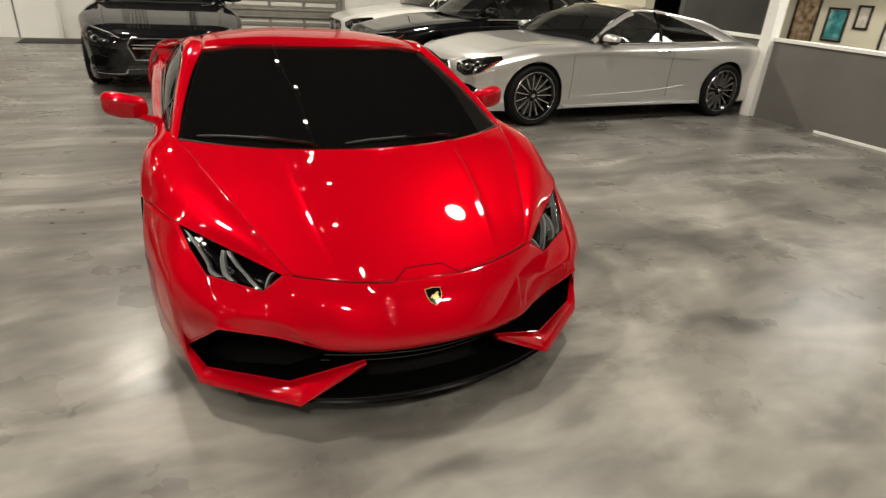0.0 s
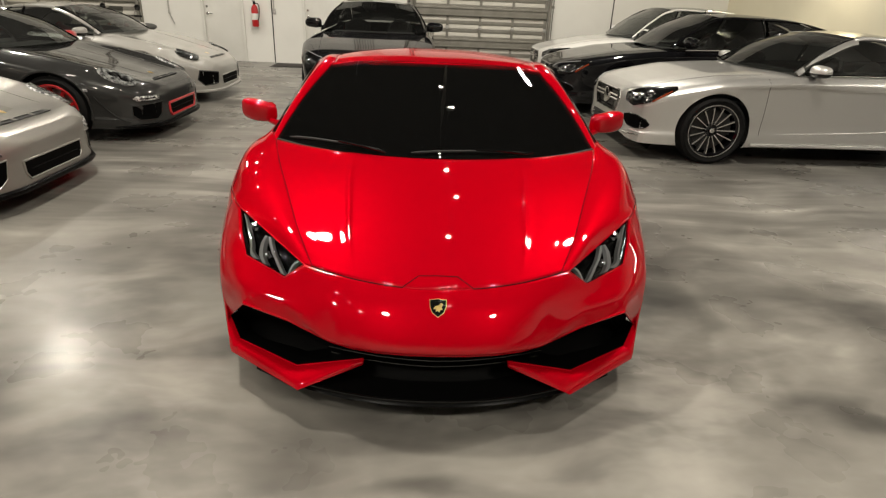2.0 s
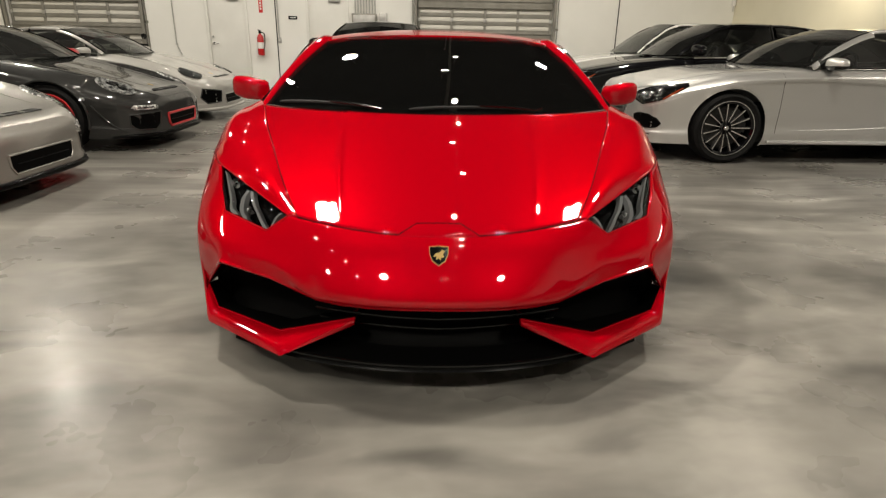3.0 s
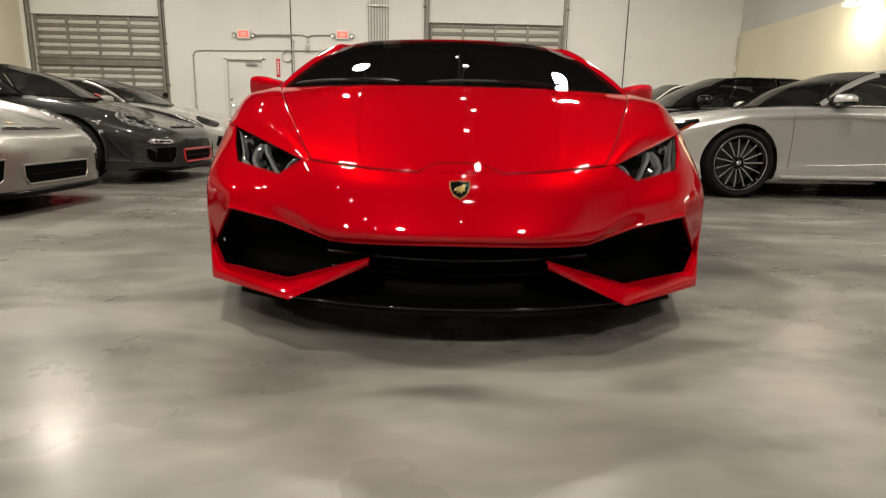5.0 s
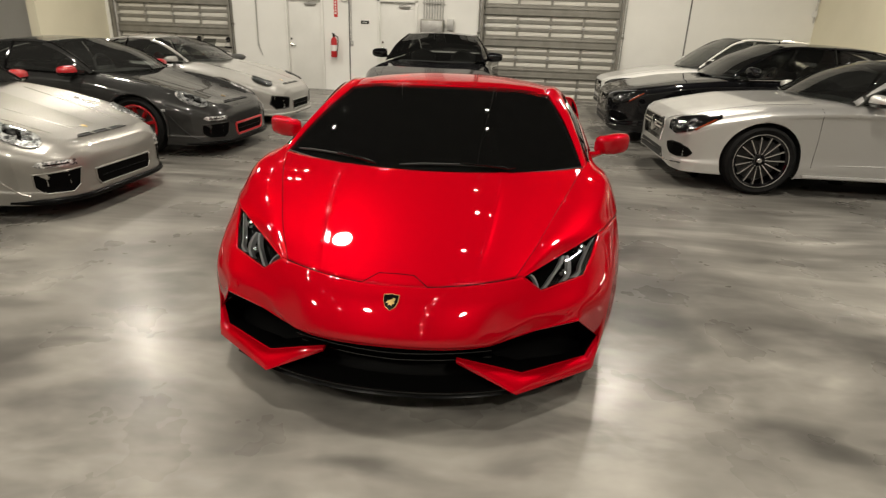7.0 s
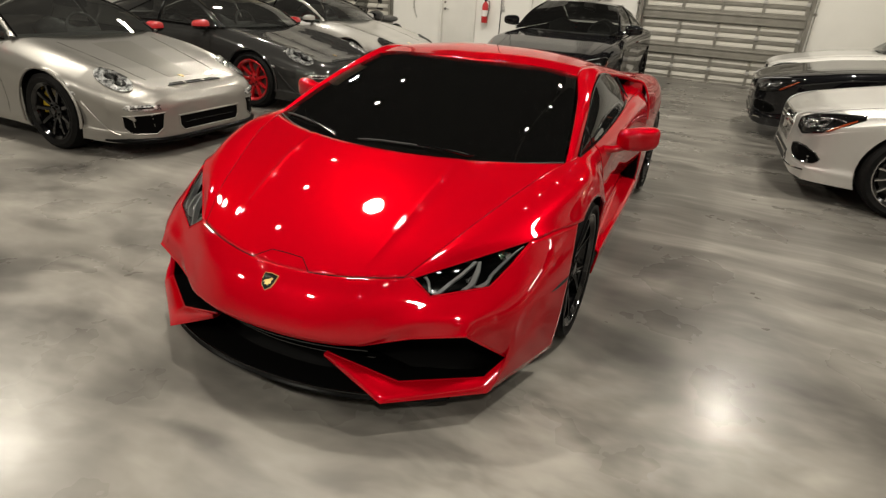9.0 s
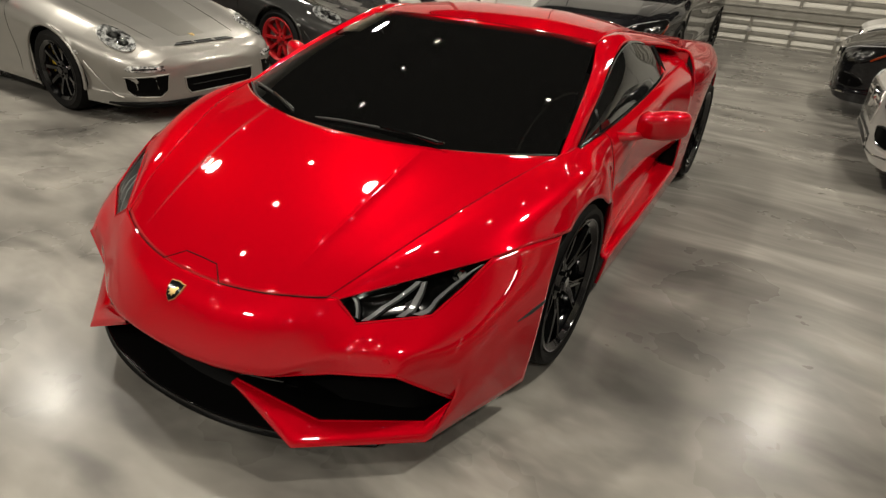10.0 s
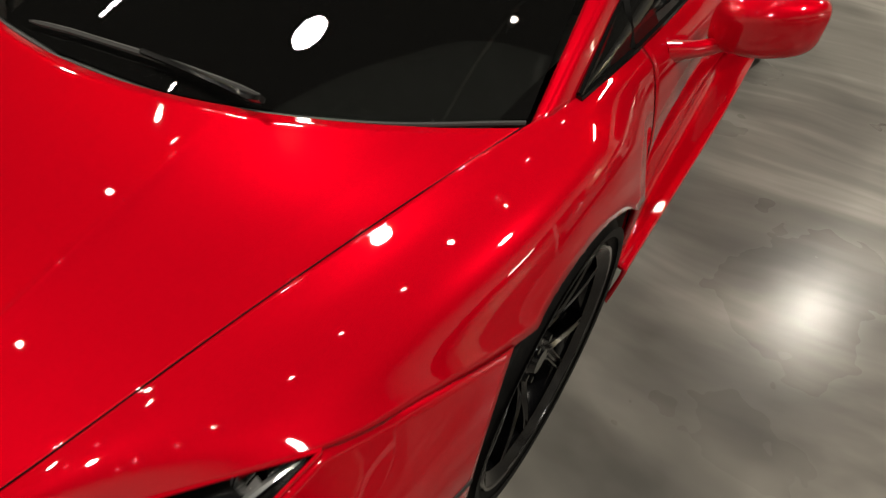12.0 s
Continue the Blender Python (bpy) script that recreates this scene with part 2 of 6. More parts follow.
    back = ramp_node(m, maths(m, "MULTIPLY", maths(m, "ADD", sep.outputs["Y"], 1.0), 0.2), [(0.44, (0, 0, 0)), (0.74, (0.85, 0.85, 0.85))])
    t.links.new(blend(m, back, swirled, streaked), bsdf.inputs["Base Color"])
    t.links.new(ramp_node(m, noise_node(m, 1.7, 4.0), [(0.3, (0.24, 0.24, 0.24)), (0.7, (0.35, 0.35, 0.35))]), bsdf.inputs["Roughness"])
    bump_node(m, noise_node(m, 4.0, 2.5, 0.45, 0.3), 0.05, 0.01)
    return m


FLOOR = floor_material()
WALL = vary(material("white_painted_wall", (0.80, 0.79, 0.75), 0.7), [(0.3, (0.77, 0.76, 0.72)), (0.7, (0.82, 0.81, 0.77))], 1.3, bump=0.15, bump_scale=90)
WALL_CREAM = vary(material("cream_painted_wall", (0.76, 0.71, 0.55), 0.7), [(0.3, (0.73, 0.68, 0.52)), (0.7, (0.79, 0.74, 0.58))], 1.1, bump=0.15, bump_scale=90)
WALL_GREY = vary(material("grey_painted_wall", (0.13, 0.123, 0.115), 0.6), [(0.3, (0.115, 0.11, 0.10)), (0.7, (0.145, 0.137, 0.128))], 1.4, bump=0.15, bump_scale=90)
WALL_PALE_GREY = vary(material("pale_grey_painted_wall", (0.60, 0.59, 0.56), 0.7), [(0.3, (0.57, 0.56, 0.53)), (0.7, (0.63, 0.62, 0.59))], 1.2, bump=0.15, bump_scale=90)
WALL_DARK = vary(material("dark_grey_wall", (0.10, 0.10, 0.10), 0.6), [(0.3, (0.085, 0.085, 0.085)), (0.7, (0.115, 0.115, 0.115))], 1.2)
CEIL_MAT = vary(material("black_ceiling", (0.018, 0.018, 0.018), 0.85, spec=0.1), [(0.3, (0.013, 0.013, 0.013)), (0.7, (0.024, 0.024, 0.023))], 0.8)
DOOR_WHITE = vary(material("white_door_paint", (0.74, 0.73, 0.69), 0.45), [(0.3, (0.70, 0.69, 0.65)), (0.7, (0.77, 0.76, 0.72))], 2.0)
SHUTTER_SLAT = vary(material("pale_shutter_panel", (0.56, 0.54, 0.485), 0.5), [(0.3, (0.52, 0.50, 0.45)), (0.7, (0.60, 0.58, 0.52))], 2.5)
SHUTTER_BAR = vary(material("grey_steel_bar", (0.24, 0.23, 0.20), 0.5, 0.2), [(0.3, (0.20, 0.19, 0.165)), (0.7, (0.28, 0.268, 0.235))], 4)
GALV = vary(material("galvanised_conduit", (0.5, 0.49, 0.47), 0.4, 0.7), [(0.3, (0.42, 0.41, 0.39)), (0.7, (0.58, 0.57, 0.55))], 12)
RED_TANK = material("red_extinguisher_paint", (0.5, 0.012, 0.015), 0.3, coat=0.5)
SIGN_RED = material("red_sign_plate", (0.6, 0.03, 0.03), 0.5)
SIGN_WHITE = material("white_sign_plate", (0.78, 0.77, 0.74), 0.5)
MAT_DARK = vary(material("dark_floor_mat", (0.035, 0.03, 0.028), 0.95), [(0.3, (0.025, 0.022, 0.02)), (0.7, (0.05, 0.045, 0.04))], 60, bump=0.5)
ART_BROWN = vary(material("brown_print", (0.35, 0.24, 0.14), 0.6), [(0.35, (0.12, 0.07, 0.04)), (0.5, (0.42, 0.28, 0.15)), (0.65, (0.62, 0.5, 0.36))], 9)
ART_TEAL = vary(material("teal_print", (0.05, 0.3, 0.3), 0.6), [(0.35, (0.02, 0.12, 0.13)), (0.55, (0.06, 0.36, 0.36)), (0.7, (0.5, 0.6, 0.55))], 7)
ART_PALE = vary(material("pale_print", (0.7, 0.66, 0.58), 0.6), [(0.4, (0.6, 0.55, 0.45)), (0.6, (0.78, 0.75, 0.68))], 11)
FRAME_BLACK = material("black_picture_frame", (0.02, 0.018, 0.016), 0.4)

# ---- building helpers ----
from mathutils.bvhtree import BVHTree


def part(name, bm, mat, parent=None, label="", smooth=40.0):
    """Links a bmesh as one mesh object, under a thing if one is given."""
    me = bpy.data.meshes.new(name)
    bm.to_mesh(me)
    bm.free()
    if smooth:
        me.polygons.foreach_set("use_smooth", [True] * len(me.polygons))
        me.set_sharp_from_angle(angle=radians(smooth))
    me.materials.append(mat)
    ob = new(name, me)
    if parent is not None:
        ob.parent = parent
    if label:
        tagged(ob, label)
    return ob


def shared(name, me, parent, m, label=""):
    """One more object on a mesh that exists."""
    ob = new(name, me)
    ob.parent = parent
    ob.matrix_basis = m
    if label:
        tagged(ob, label)
    return ob


def thing(name, label, category, m=None, group=""):
    ob = new(name)
    ob.empty_display_size = 0.2
    if m is not None:
        ob.matrix_basis = m
    return tagged(ob, label, category, group)


def thick(ob, t, offset=-1.0, rim=True):
    s = ob.modifiers.new("thickness", "SOLIDIFY")
    s.thickness, s.offset, s.use_rim = t, offset, rim
    return ob


def add_box(bm, size, at=(0, 0, 0), turn=None, bevel=0.0):
    m = Matrix.Translation(at)
    if turn is not None:
        m = m @ turn
    r = bmesh.ops.create_cube(bm, size=1.0, matrix=m @ Matrix.Diagonal((*size, 1)))
    if bevel:
        es = list({e for v in r["verts"] for e in v.link_edges})
        bmesh.ops.bevel(bm, geom=es, offset=bevel, segments=2, affect="EDGES", profile=0.6)


def box(size, at=(0, 0, 0), turn=None, bevel=0.0):
    bm = bmesh.new()
    add_box(bm, size, at, turn, bevel)
    return bm


def add_lathe(bm, profile, n=48, axis="X", at=(0, 0, 0), closed=False):
    """Turns (along, radius) points about an axis."""
    rings = []
    for k in range(n):
        a = 2 * math.pi * k / n
        c, s = math.cos(a), math.sin(a)
        ring = []
        for d, r in profile:
            p = {"X": (d, r * c, r * s), "Y": (r * c, d, r * s), "Z": (r * c, r * s, d)}[axis]
            ring.append(bm.verts.new(Vector(p) + Vector(at)))
        rings.append(ring)
    m = len(profile)
    for k in range(n):
        a, b = rings[k], rings[(k + 1) % n]
        for j in range(m if closed else m - 1):
            bm.faces.new((a[j], a[(j + 1) % m], b[(j + 1) % m], b[j]))
    bmesh.ops.recalc_face_normals(bm, faces=bm.faces)


def lathe(profile, n=48, axis="X", at=(0, 0, 0), closed=False):
    bm = bmesh.new()
    add_lathe(bm, profile, n, axis, at, closed)
    return bm


def spline(pts, n, sharp=False):
    """n points along a smooth (or straight) line through the given ones, even in the given ones' spacing."""
    pts = [Vector(p) for p in pts]
    k = len(pts) - 1
    out = []
    for i in range(n):
        s = i * k / (n - 1)
        j = min(int(s), k - 1)
        u = s - j
        a, b = pts[j], pts[j + 1]
        if sharp:
            out.append(a.lerp(b, u))
            continue
        p = pts[j - 1] if j > 0 else a + (a - b)
        q = pts[j + 2] if j + 2 <= k else b + (b - a)
        m0, m1 = (b - p) / 2, (q - a) / 2
        out.append((2 * u**3 - 3 * u**2 + 1) * a + (u**3 - 2 * u**2 + u) * m0 + (-2 * u**3 + 3 * u**2) * b + (u**3 - u**2) * m1)
    return out


def add_grid(bm, rows, loop=False):
    vs = [[bm.verts.new(p) for p in r] for r in rows]
    for i in range(len(vs) - 1):
        m = len(vs[i])
        for j in range(m if loop else m - 1):
            q = (vs[i][j], vs[i][(j + 1) % m], vs[i + 1][(j + 1) % m], vs[i + 1][j])
            bm.faces.new(q)
    return vs


def outward(bm, centre):
    """Turns all faces of a one-sheet mesh away from a point."""
    s = sum(f.normal.dot(f.calc_center_median() - Vector(centre)) * f.calc_area() for f in bm.faces)
    if s < 0:
        bmesh.ops.reverse_faces(bm, faces=bm.faces)


def mirrored(bm):
    """A copy with the sign of x turned."""
    b = bm.copy()
    for v in b.verts:
        v.co.x = -v.co.x
    bmesh.ops.reverse_faces(b, faces=b.faces)
    return b


def both(bm):
    """Adds the mirror image in x to the same mesh and welds the middle."""
    b = mirrored(bm)
    me = bpy.data.meshes.new("tmp")
    b.to_mesh(me)
    b.free()
    bm.from_mesh(me)
    bpy.data.meshes.remove(me)
    bmesh.ops.remove_doubles(bm, verts=[v for v in bm.verts if abs(v.co.x) < 0.002], dist=0.003)
    return bm


def surface(cols, nu, nv, sharp_rows=(), centre=(0, 2.2, 0.3), wheel_cut=None):
    """A smooth sheet through columns of points: cols[i][j] is column i, row j; it may end at a wheel arch (y, z, radius)."""
    rows = [spline([c[j] for c in cols], nu, j in sharp_rows) for j in range(len(cols[0]))]
    fine = [spline([r[i] for r in rows], nv) for i in range(nu)]
    if wheel_cut:
        y, z, r = wheel_cut
        for i in range(nu):
            line = spline([row[i] for row in rows], 161)
            n = next((k for k, p in enumerate(line) if math.hypot(p.y - y, p.z - z) < r), 161) - 1
            fine[i] = [line[int(a)].lerp(line[min(int(a) + 1, 160)], a - int(a)) for a in np.linspace(0, n, nv)]
    bm = bmesh.new()
    add_grid(bm, fine)
    bmesh.ops.remove_doubles(bm, verts=bm.verts, dist=0.0008)
    bmesh.ops.dissolve_degenerate(bm, edges=bm.edges, dist=0.0005)
    bm.normal_update()
    outward(bm, centre)
    return bm


def tube(pts, r, n=8, cap=True):
    """A round bar along points."""
    pts = [Vector(p) for p in pts]
    bm = bmesh.new()
    rings = []
    for i, p in enumerate(pts):
        d = (pts[min(i + 1, len(pts) - 1)] - pts[max(i - 1, 0)]).normalized()
        a = d.orthogonal().normalized() if i == 0 else (a - d * a.dot(d)).normalized()
        b = d.cross(a)
        rr = r[i] if isinstance(r, (list, tuple)) else r
        rings.append([p + (a * math.cos(2 * math.pi * k / n) + b * math.sin(2 * math.pi * k / n)) * rr for k in range(n)])
    vs = add_grid(bm, rings, loop=True)
    if cap:
        bm.faces.new(vs[0][::-1])
        bm.faces.new(vs[-1])
    bmesh.ops.recalc_face_normals(bm, faces=bm.faces)
    return bm


def slab(outline, depth, plane="XZ", at=0.0, bevel=0.0):
    """A flat plate of that outline, from at to at + depth along the third axis."""
    bm = bmesh.new()
    def p(u, v, d):
        return {"XZ": (u, d, v), "XY": (u, v, d), "YZ": (d, u, v)}[plane]
    a = [bm.verts.new(p(u, v, at)) for u, v in outline]
    b = [bm.verts.new(p(u, v, at + depth)) for u, v in outline]
    fa, fb = bm.faces.new(a), bm.faces.new(b[::-1])
    for i in range(len(a)):
        j = (i + 1) % len(a)
        bm.faces.new((a[i], b[i], b[j], a[j]))
    bmesh.ops.recalc_face_normals(bm, faces=bm.faces)
    if bevel:
        bmesh.ops.bevel(bm, geom=list(bm.edges), offset=bevel, segments=2, affect="EDGES", profile=0.6)
    return bm


def conform(tree, outline, origin, right, up, lift=0.004, rim=0.0, rings=5, dense=4, sink=0.0):
    """A plate that lies on the skin in the tree: the outline, given in two directions about an origin, is thrown onto
    the skin along their cross product. rim: height of a raised edge; sink: how far the middle is pressed in."""
    origin, right, up = Vector(origin), Vector(right).normalized(), Vector(up).normalized()
    way = up.cross(right).normalized()
    ol = []
    for i, p in enumerate(outline):
        q = outline[(i + 1) % len(outline)]
        for k in range(dense):
            ol.append(Vector(p).lerp(Vector(q), k / dense))
    mid = sum(ol, Vector((0, 0))) / len(ol)
    bm = bmesh.new()
    levels = [(1.0, -0.012), (1.0, lift + rim)] + ([(0.93, lift + rim)] if rim else []) + [(1 - k / rings, max(0.0025, lift - sink)) for k in range(1 if not rim else 1, rings)]
    last, rows = 2.0, []
    for s, h in levels:
        row = []
        for p in ol:
            u = mid.lerp(p, s)
            start = origin + right * u.x + up * u.y - way * 3.0
            hit, nor, _, dist = tree.ray_cast(start, way)
            if hit is None:
                hit = origin + right * u.x + up * u.y
                near = tree.find_nearest(hit)
                hit, nor = near[0], near[1]
            row.append(hit - way * h)
        rows.append(row)
    vs = add_grid(bm, rows, loop=True)
    bm.faces.new(vs[-1])
    bmesh.ops.recalc_face_normals(bm, faces=bm.faces)
    bm.normal_update()
    s = sum(f.normal.dot(-way) * f.calc_area() for f in bm.faces)
    if s < 0:
        bmesh.ops.reverse_faces(bm, faces=bm.faces)
    return bm


def skin_of(*obs):
    """A search tree over the meshes of objects, in the space of their thing."""
    vs, fs = [], []
    for ob in obs:
        k = len(vs)
        vs += [v.co.copy() for v in ob.data.vertices]
        fs += [tuple(i + k for i in p.vertices) for p in ob.data.polygons]
    return BVHTree.FromPolygons(vs, fs)


# ---- wheels ----
def spoke_mesh(kind, r_in, r_out):
    bm = bmesh.new()
    if kind == "fork":
        for s in (-1, 1):
            rows = []
            for u in np.linspace(0, 1, 7):
                r = r_in + (r_out - r_in) * u
                y = s * (0.010 + 0.085 * max(0.0, u - 0.30) ** 0.9)
                w = 0.018 - 0.004 * u
                x = 0.012 - 0.035 * (1 - u) ** 2
                rows.append([Vector((x - 0.03, y - w, r)), Vector((x, y - w * 0.85, r)), Vector((x + 0.001, y - w * 0.6, r)), Vector((x - 0.007, y - w * 0.2, r)), Vector((x - 0.007, y + w * 0.2, r)), Vector((x + 0.001, y + w * 0.6, r)), Vector((x, y + w * 0.85, r)), Vector((x - 0.03, y + w, r))])
            add_grid(bm, rows, loop=True)
    else:
        rows = []
        for u in np.linspace(0, 1, 6):
            r = r_in + (r_out - r_in) * u
            w = {"slim": 0.0062 + 0.0048 * u, "broad": 0.024 - 0.006 * u}[kind]
            x = 0.006 - 0.03 * (1 - u) ** 2
            rows.append([Vector((x - 0.03, -w, r)), Vector((x, -w * 0.6, r)), Vector((x, w * 0.6, r)), Vector((x - 0.03, w, r))])
        add_grid(bm, rows, loop=True)
    bmesh.ops.recalc_face_normals(bm, faces=bm.faces)
    return bm


def wheel(car, at, out, radius, rim, width, spokes, kind, rim_mat, face_mat, caliper_mat, turn=0.0, disc_mat=None):
    """A wheel under a car; its outer face looks along +x or -x (out)."""
    m = pose(*at) @ pose(0, 0, 0, 0, 0, 0 if out > 0 else 180)
    h = width / 2
    tyre = part("tyre", lathe([(-h * 0.8, rim - 0.005), (-h, rim + 0.03), (-h, radius - 0.045), (-h * 0.86, radius - 0.012), (-h * 0.4, radius), (h * 0.4, radius), (h * 0.86, radius - 0.012), (h, radius - 0.045), (h * 1.02, rim + 0.035), (h * 0.9, rim - 0.002), (h * 0.7, rim - 0.012)], 56), RUBBER)
    w = new("wheel")
    w.parent = car
    w.matrix_basis = m
    tyre.parent = w
    part("rim", lathe([(-h * 0.7, rim - 0.03), (h * 0.35, rim - 0.035), (h * 0.78, rim - 0.022), (h * 0.92, rim - 0.004), (h * 0.95, rim - 0.012), (h * 0.8, rim - 0.035)], 56), rim_mat, w)
    x = h * 0.72
    bm = spoke_mesh(kind, 0.05, rim - 0.018)
    first = part("spoke", bm, face_mat, w, smooth=30)
    first.matrix_basis = pose(x, 0, 0, turn)
    for k in range(1, spokes):
        shared("spoke", first.data, w, pose(x, 0, 0, turn + 360 * k / spokes))
    part("hub_cap", lathe([(x + 0.004, 0.0), (x + 0.004, 0.028), (x - 0.008, 0.034), (x - 0.02, 0.075), (x - 0.05, 0.08)] if kind != "slim" else [(x - 0.004, 0.0), (x - 0.004, 0.030), (x - 0.016, 0.036), (x - 0.024, 0.066), (x - 0.05, 0.07)], 24), rim_mat, w)
    if kind == "slim":
        part("centre_cap", lathe([(x + 0.003, 0.0), (x + 0.003, 0.020), (x - 0.004, 0.026)], 20), face_mat, w)
    for k in range(5):
        a = radians(turn + 36 + 72 * k)
        part("wheel_bolt", lathe([(x + 0.001, 0.0), (x + 0.001, 0.008), (x - 0.018, 0.010)], 8, at=(0, 0.052 * math.sin(a), 0.052 * math.cos(a))), GLOSS_BLACK, w)
    if face_mat is not rim_mat:
        part("rim_lip", lathe([(h * 0.93, rim - 0.004), (h * 0.965, rim - 0.007), (h * 0.955, rim - 0.013), (h * 0.90, rim - 0.015)], 56), face_mat, w)
    part("brake_disc", lathe([(x - 0.10, 0.06), (x - 0.07, 0.07), (x - 0.07, rim * 0.74), (x - 0.095, rim * 0.74), (x - 0.095, 0.07)], 40), disc_mat or STEEL, w)
    rows = []
    for k in range(7):
        a = radians(-35 + k * 12 + 22)
        c, s = out * math.cos(a), math.sin(a)
        rows.append([Vector((d, r * c, r * s)) for d, r in ((x - 0.11, rim * 0.8), (x - 0.052, rim * 0.8), (x - 0.045, rim * 0.62), (x - 0.055, rim * 0.5), (x - 0.11, rim * 0.5))])
    bm = bmesh.new()
    vs = add_grid(bm, rows, loop=True)
    bm.faces.new(vs[0][::-1])
    bm.faces.new(vs[-1])
    bmesh.ops.recalc_face_normals(bm, faces=bm.faces)
    part("brake_caliper", bm, caliper_mat, w)
    part("wheel_well", lathe([(-h * 1.1, 0.12), (-h * 1.2, 0.2), (-h * 1.2, rim * 0.96)], 24), MATT_BLACK, w)
    return w

# ---- the hall ----
BACK, LEFT, RIGHT, FRONT = 12.10, -12.6, 6.5, -9.5
LONG, MID = BACK - FRONT, (BACK + FRONT) / 2
CORNER = 6.65
WHITE_TOP = 4.4
FAR_RIGHT = 11.0


def structure(name, bm, mat, label, category="wall", smooth=0.0):
    return tagged(part(name, bm, mat, smooth=smooth), label, category, kind="structure")


def holed_wall(x0, x1, z1, holes, y, t=0.2):
    """An upright wall along x with rectangular openings (x0, x1, top), which start at the floor."""
    bm = bmesh.new()
    at = x0
    for a, b, top in sorted(holes):
        add_box(bm, (a - at, t, z1), ((at + a) / 2, y + t / 2, z1 / 2))
        add_box(bm, (b - a, t, z1 - top), ((a + b) / 2, y + t / 2, (z1 + top) / 2))
        at = b
    add_box(bm, (x1 - at, t, z1), ((at + x1) / 2, y + t / 2, z1 / 2))
    return bm


structure("floor", box((26, LONG + 0.8, 0.2), (-0.5, MID, -0.1)), FLOOR, "polished grey and white swirled epoxy floor", "floor")
SHUT_R, SHUT_L = (-0.36, 2.64), (-9.22, -6.36)
SHUT_TOP = 2.88
DOOR_A, DOOR_B = (-4.97, -4.07), (-2.78, -1.86)
structure("wall_back", holed_wall(LEFT - 0.2, FAR_RIGHT, WHITE_TOP, [(*SHUT_L, SHUT_TOP), (*SHUT_R, SHUT_TOP), (*DOOR_A, 2.03), (*DOOR_B, 2.03)], BACK), WALL, "white painted back wall with doors and shutters")
structure("wall_back_upper", box((FAR_RIGHT - LEFT + 0.2, 0.2, CEILING - WHITE_TOP), ((FAR_RIGHT + LEFT - 0.2) / 2, BACK + 0.1, (CEILING + WHITE_TOP) / 2)), CEIL_MAT, "black painted upper band of the back wall")
structure("wall_left", box((0.2, LONG, CEILING), (LEFT - 0.1, MID, CEILING / 2)), WALL_PALE_GREY, "pale grey painted side wall")
structure("wall_left_return", box((0.2, 2.2, CEILING), (-9.55, BACK - 1.1, CEILING / 2)), WALL_CREAM, "cream painted wall beside the roller door")
# closes the hall out of view; white and near to brighten upright car faces
structure("bounce_wall_front", box((26, 0.2, CEILING), (-0.5, FRONT - 0.1, CEILING / 2)), WALL, "unseen white front wall, added to bounce light onto the cars")
structure("ceiling", box((26, LONG + 0.8, 0.2), (-0.5, MID, CEILING + 0.1)), CEIL_MAT, "black painted warehouse ceiling", "ceiling")
structure("wall_far_right", box((0.2, LONG, CEILING), (FAR_RIGHT, MID, CEILING / 2)), WALL_DARK, "dark grey wall of the side rooms")
structure("bulkhead", box((0.2, LONG, CEILING - 2.80), (CORNER + 0.1, MID, (CEILING + 2.80) / 2)), WALL_PALE_GREY, "pale grey bulkhead over the side rooms")
structure("soffit", box((4.1, LONG, 0.1), (8.95, MID, 2.85)), CEIL_MAT, "dark low ceiling of the side rooms", "ceiling")
structure("wall_right", box((0.2, BACK - 6.9, 2.80), (CORNER + 0.1, (BACK + 6.9) / 2, 1.40)), WALL_CREAM, "cream painted side wall under the bulkhead")
structure("half_wall", box((0.14, 6.9 - FRONT, 0.99), (RIGHT + 0.07, (6.9 + FRONT) / 2, 0.495)), WALL_GREY, "grey painted half-height partition", "partition")
structure("half_wall_cap", box((0.2, 6.9 - FRONT, 0.04), (RIGHT + 0.07, (6.9 + FRONT) / 2, 1.012), bevel=0.006), WALL, "white cap along the half wall", "trim")
structure("baseboard", box((0.016, 6.0, 0.035), (RIGHT - 0.010, 0.2, 0.018), bevel=0.003), WALL, "white baseboard at the half wall", "trim")
structure("room_divider", box((4.1, 0.1, 2.76), (9.0, 6.35, 1.38)), WALL_DARK, "dark grey wall between the side rooms")
structure("office_wall", box((0.1, 6.25 - FRONT, 2.76), (9.05, (6.25 + FRONT) / 2, 1.38)), WALL_CREAM, "cream office wall with framed prints")
for y in (4.2, -1.4):
    structure("pillar", box((0.16, 0.16, 2.80), (RIGHT - 0.02, y, 1.40), bevel=0.008), WALL, "white square pillar at the half wall", "pillar")

# ---- the red sports car ----
# its nose is at y = 0 and points to -y; all numbers are metres in the car's own frame, for its +x half
hero = thing("sports_car", "glossy red low wedge-shaped two-seat supercar on the showroom floor", "car")
HI, HB, HO, HM, HT = (0.505, 0.294, 0.539), (0.58, 0.284, 0.49), (0.757, 0.411, 0.52), (0.80, 0.52, 0.58), (0.832, 0.632, 0.639)
AXLE_F, AXLE_R, ARCH_F, ARCH_R = (1.12, 0.335), (3.72, 0.35), 0.364, 0.405


def arch(y, axle, r, back=0.42):
    """Height of the wheel arch's edge at y; it is a little longer behind the axle than before it."""
    d = (y - axle[0]) / (r if y < axle[0] else back)
    return axle[1] + r * math.sqrt(max(0.0, 1 - d * d))


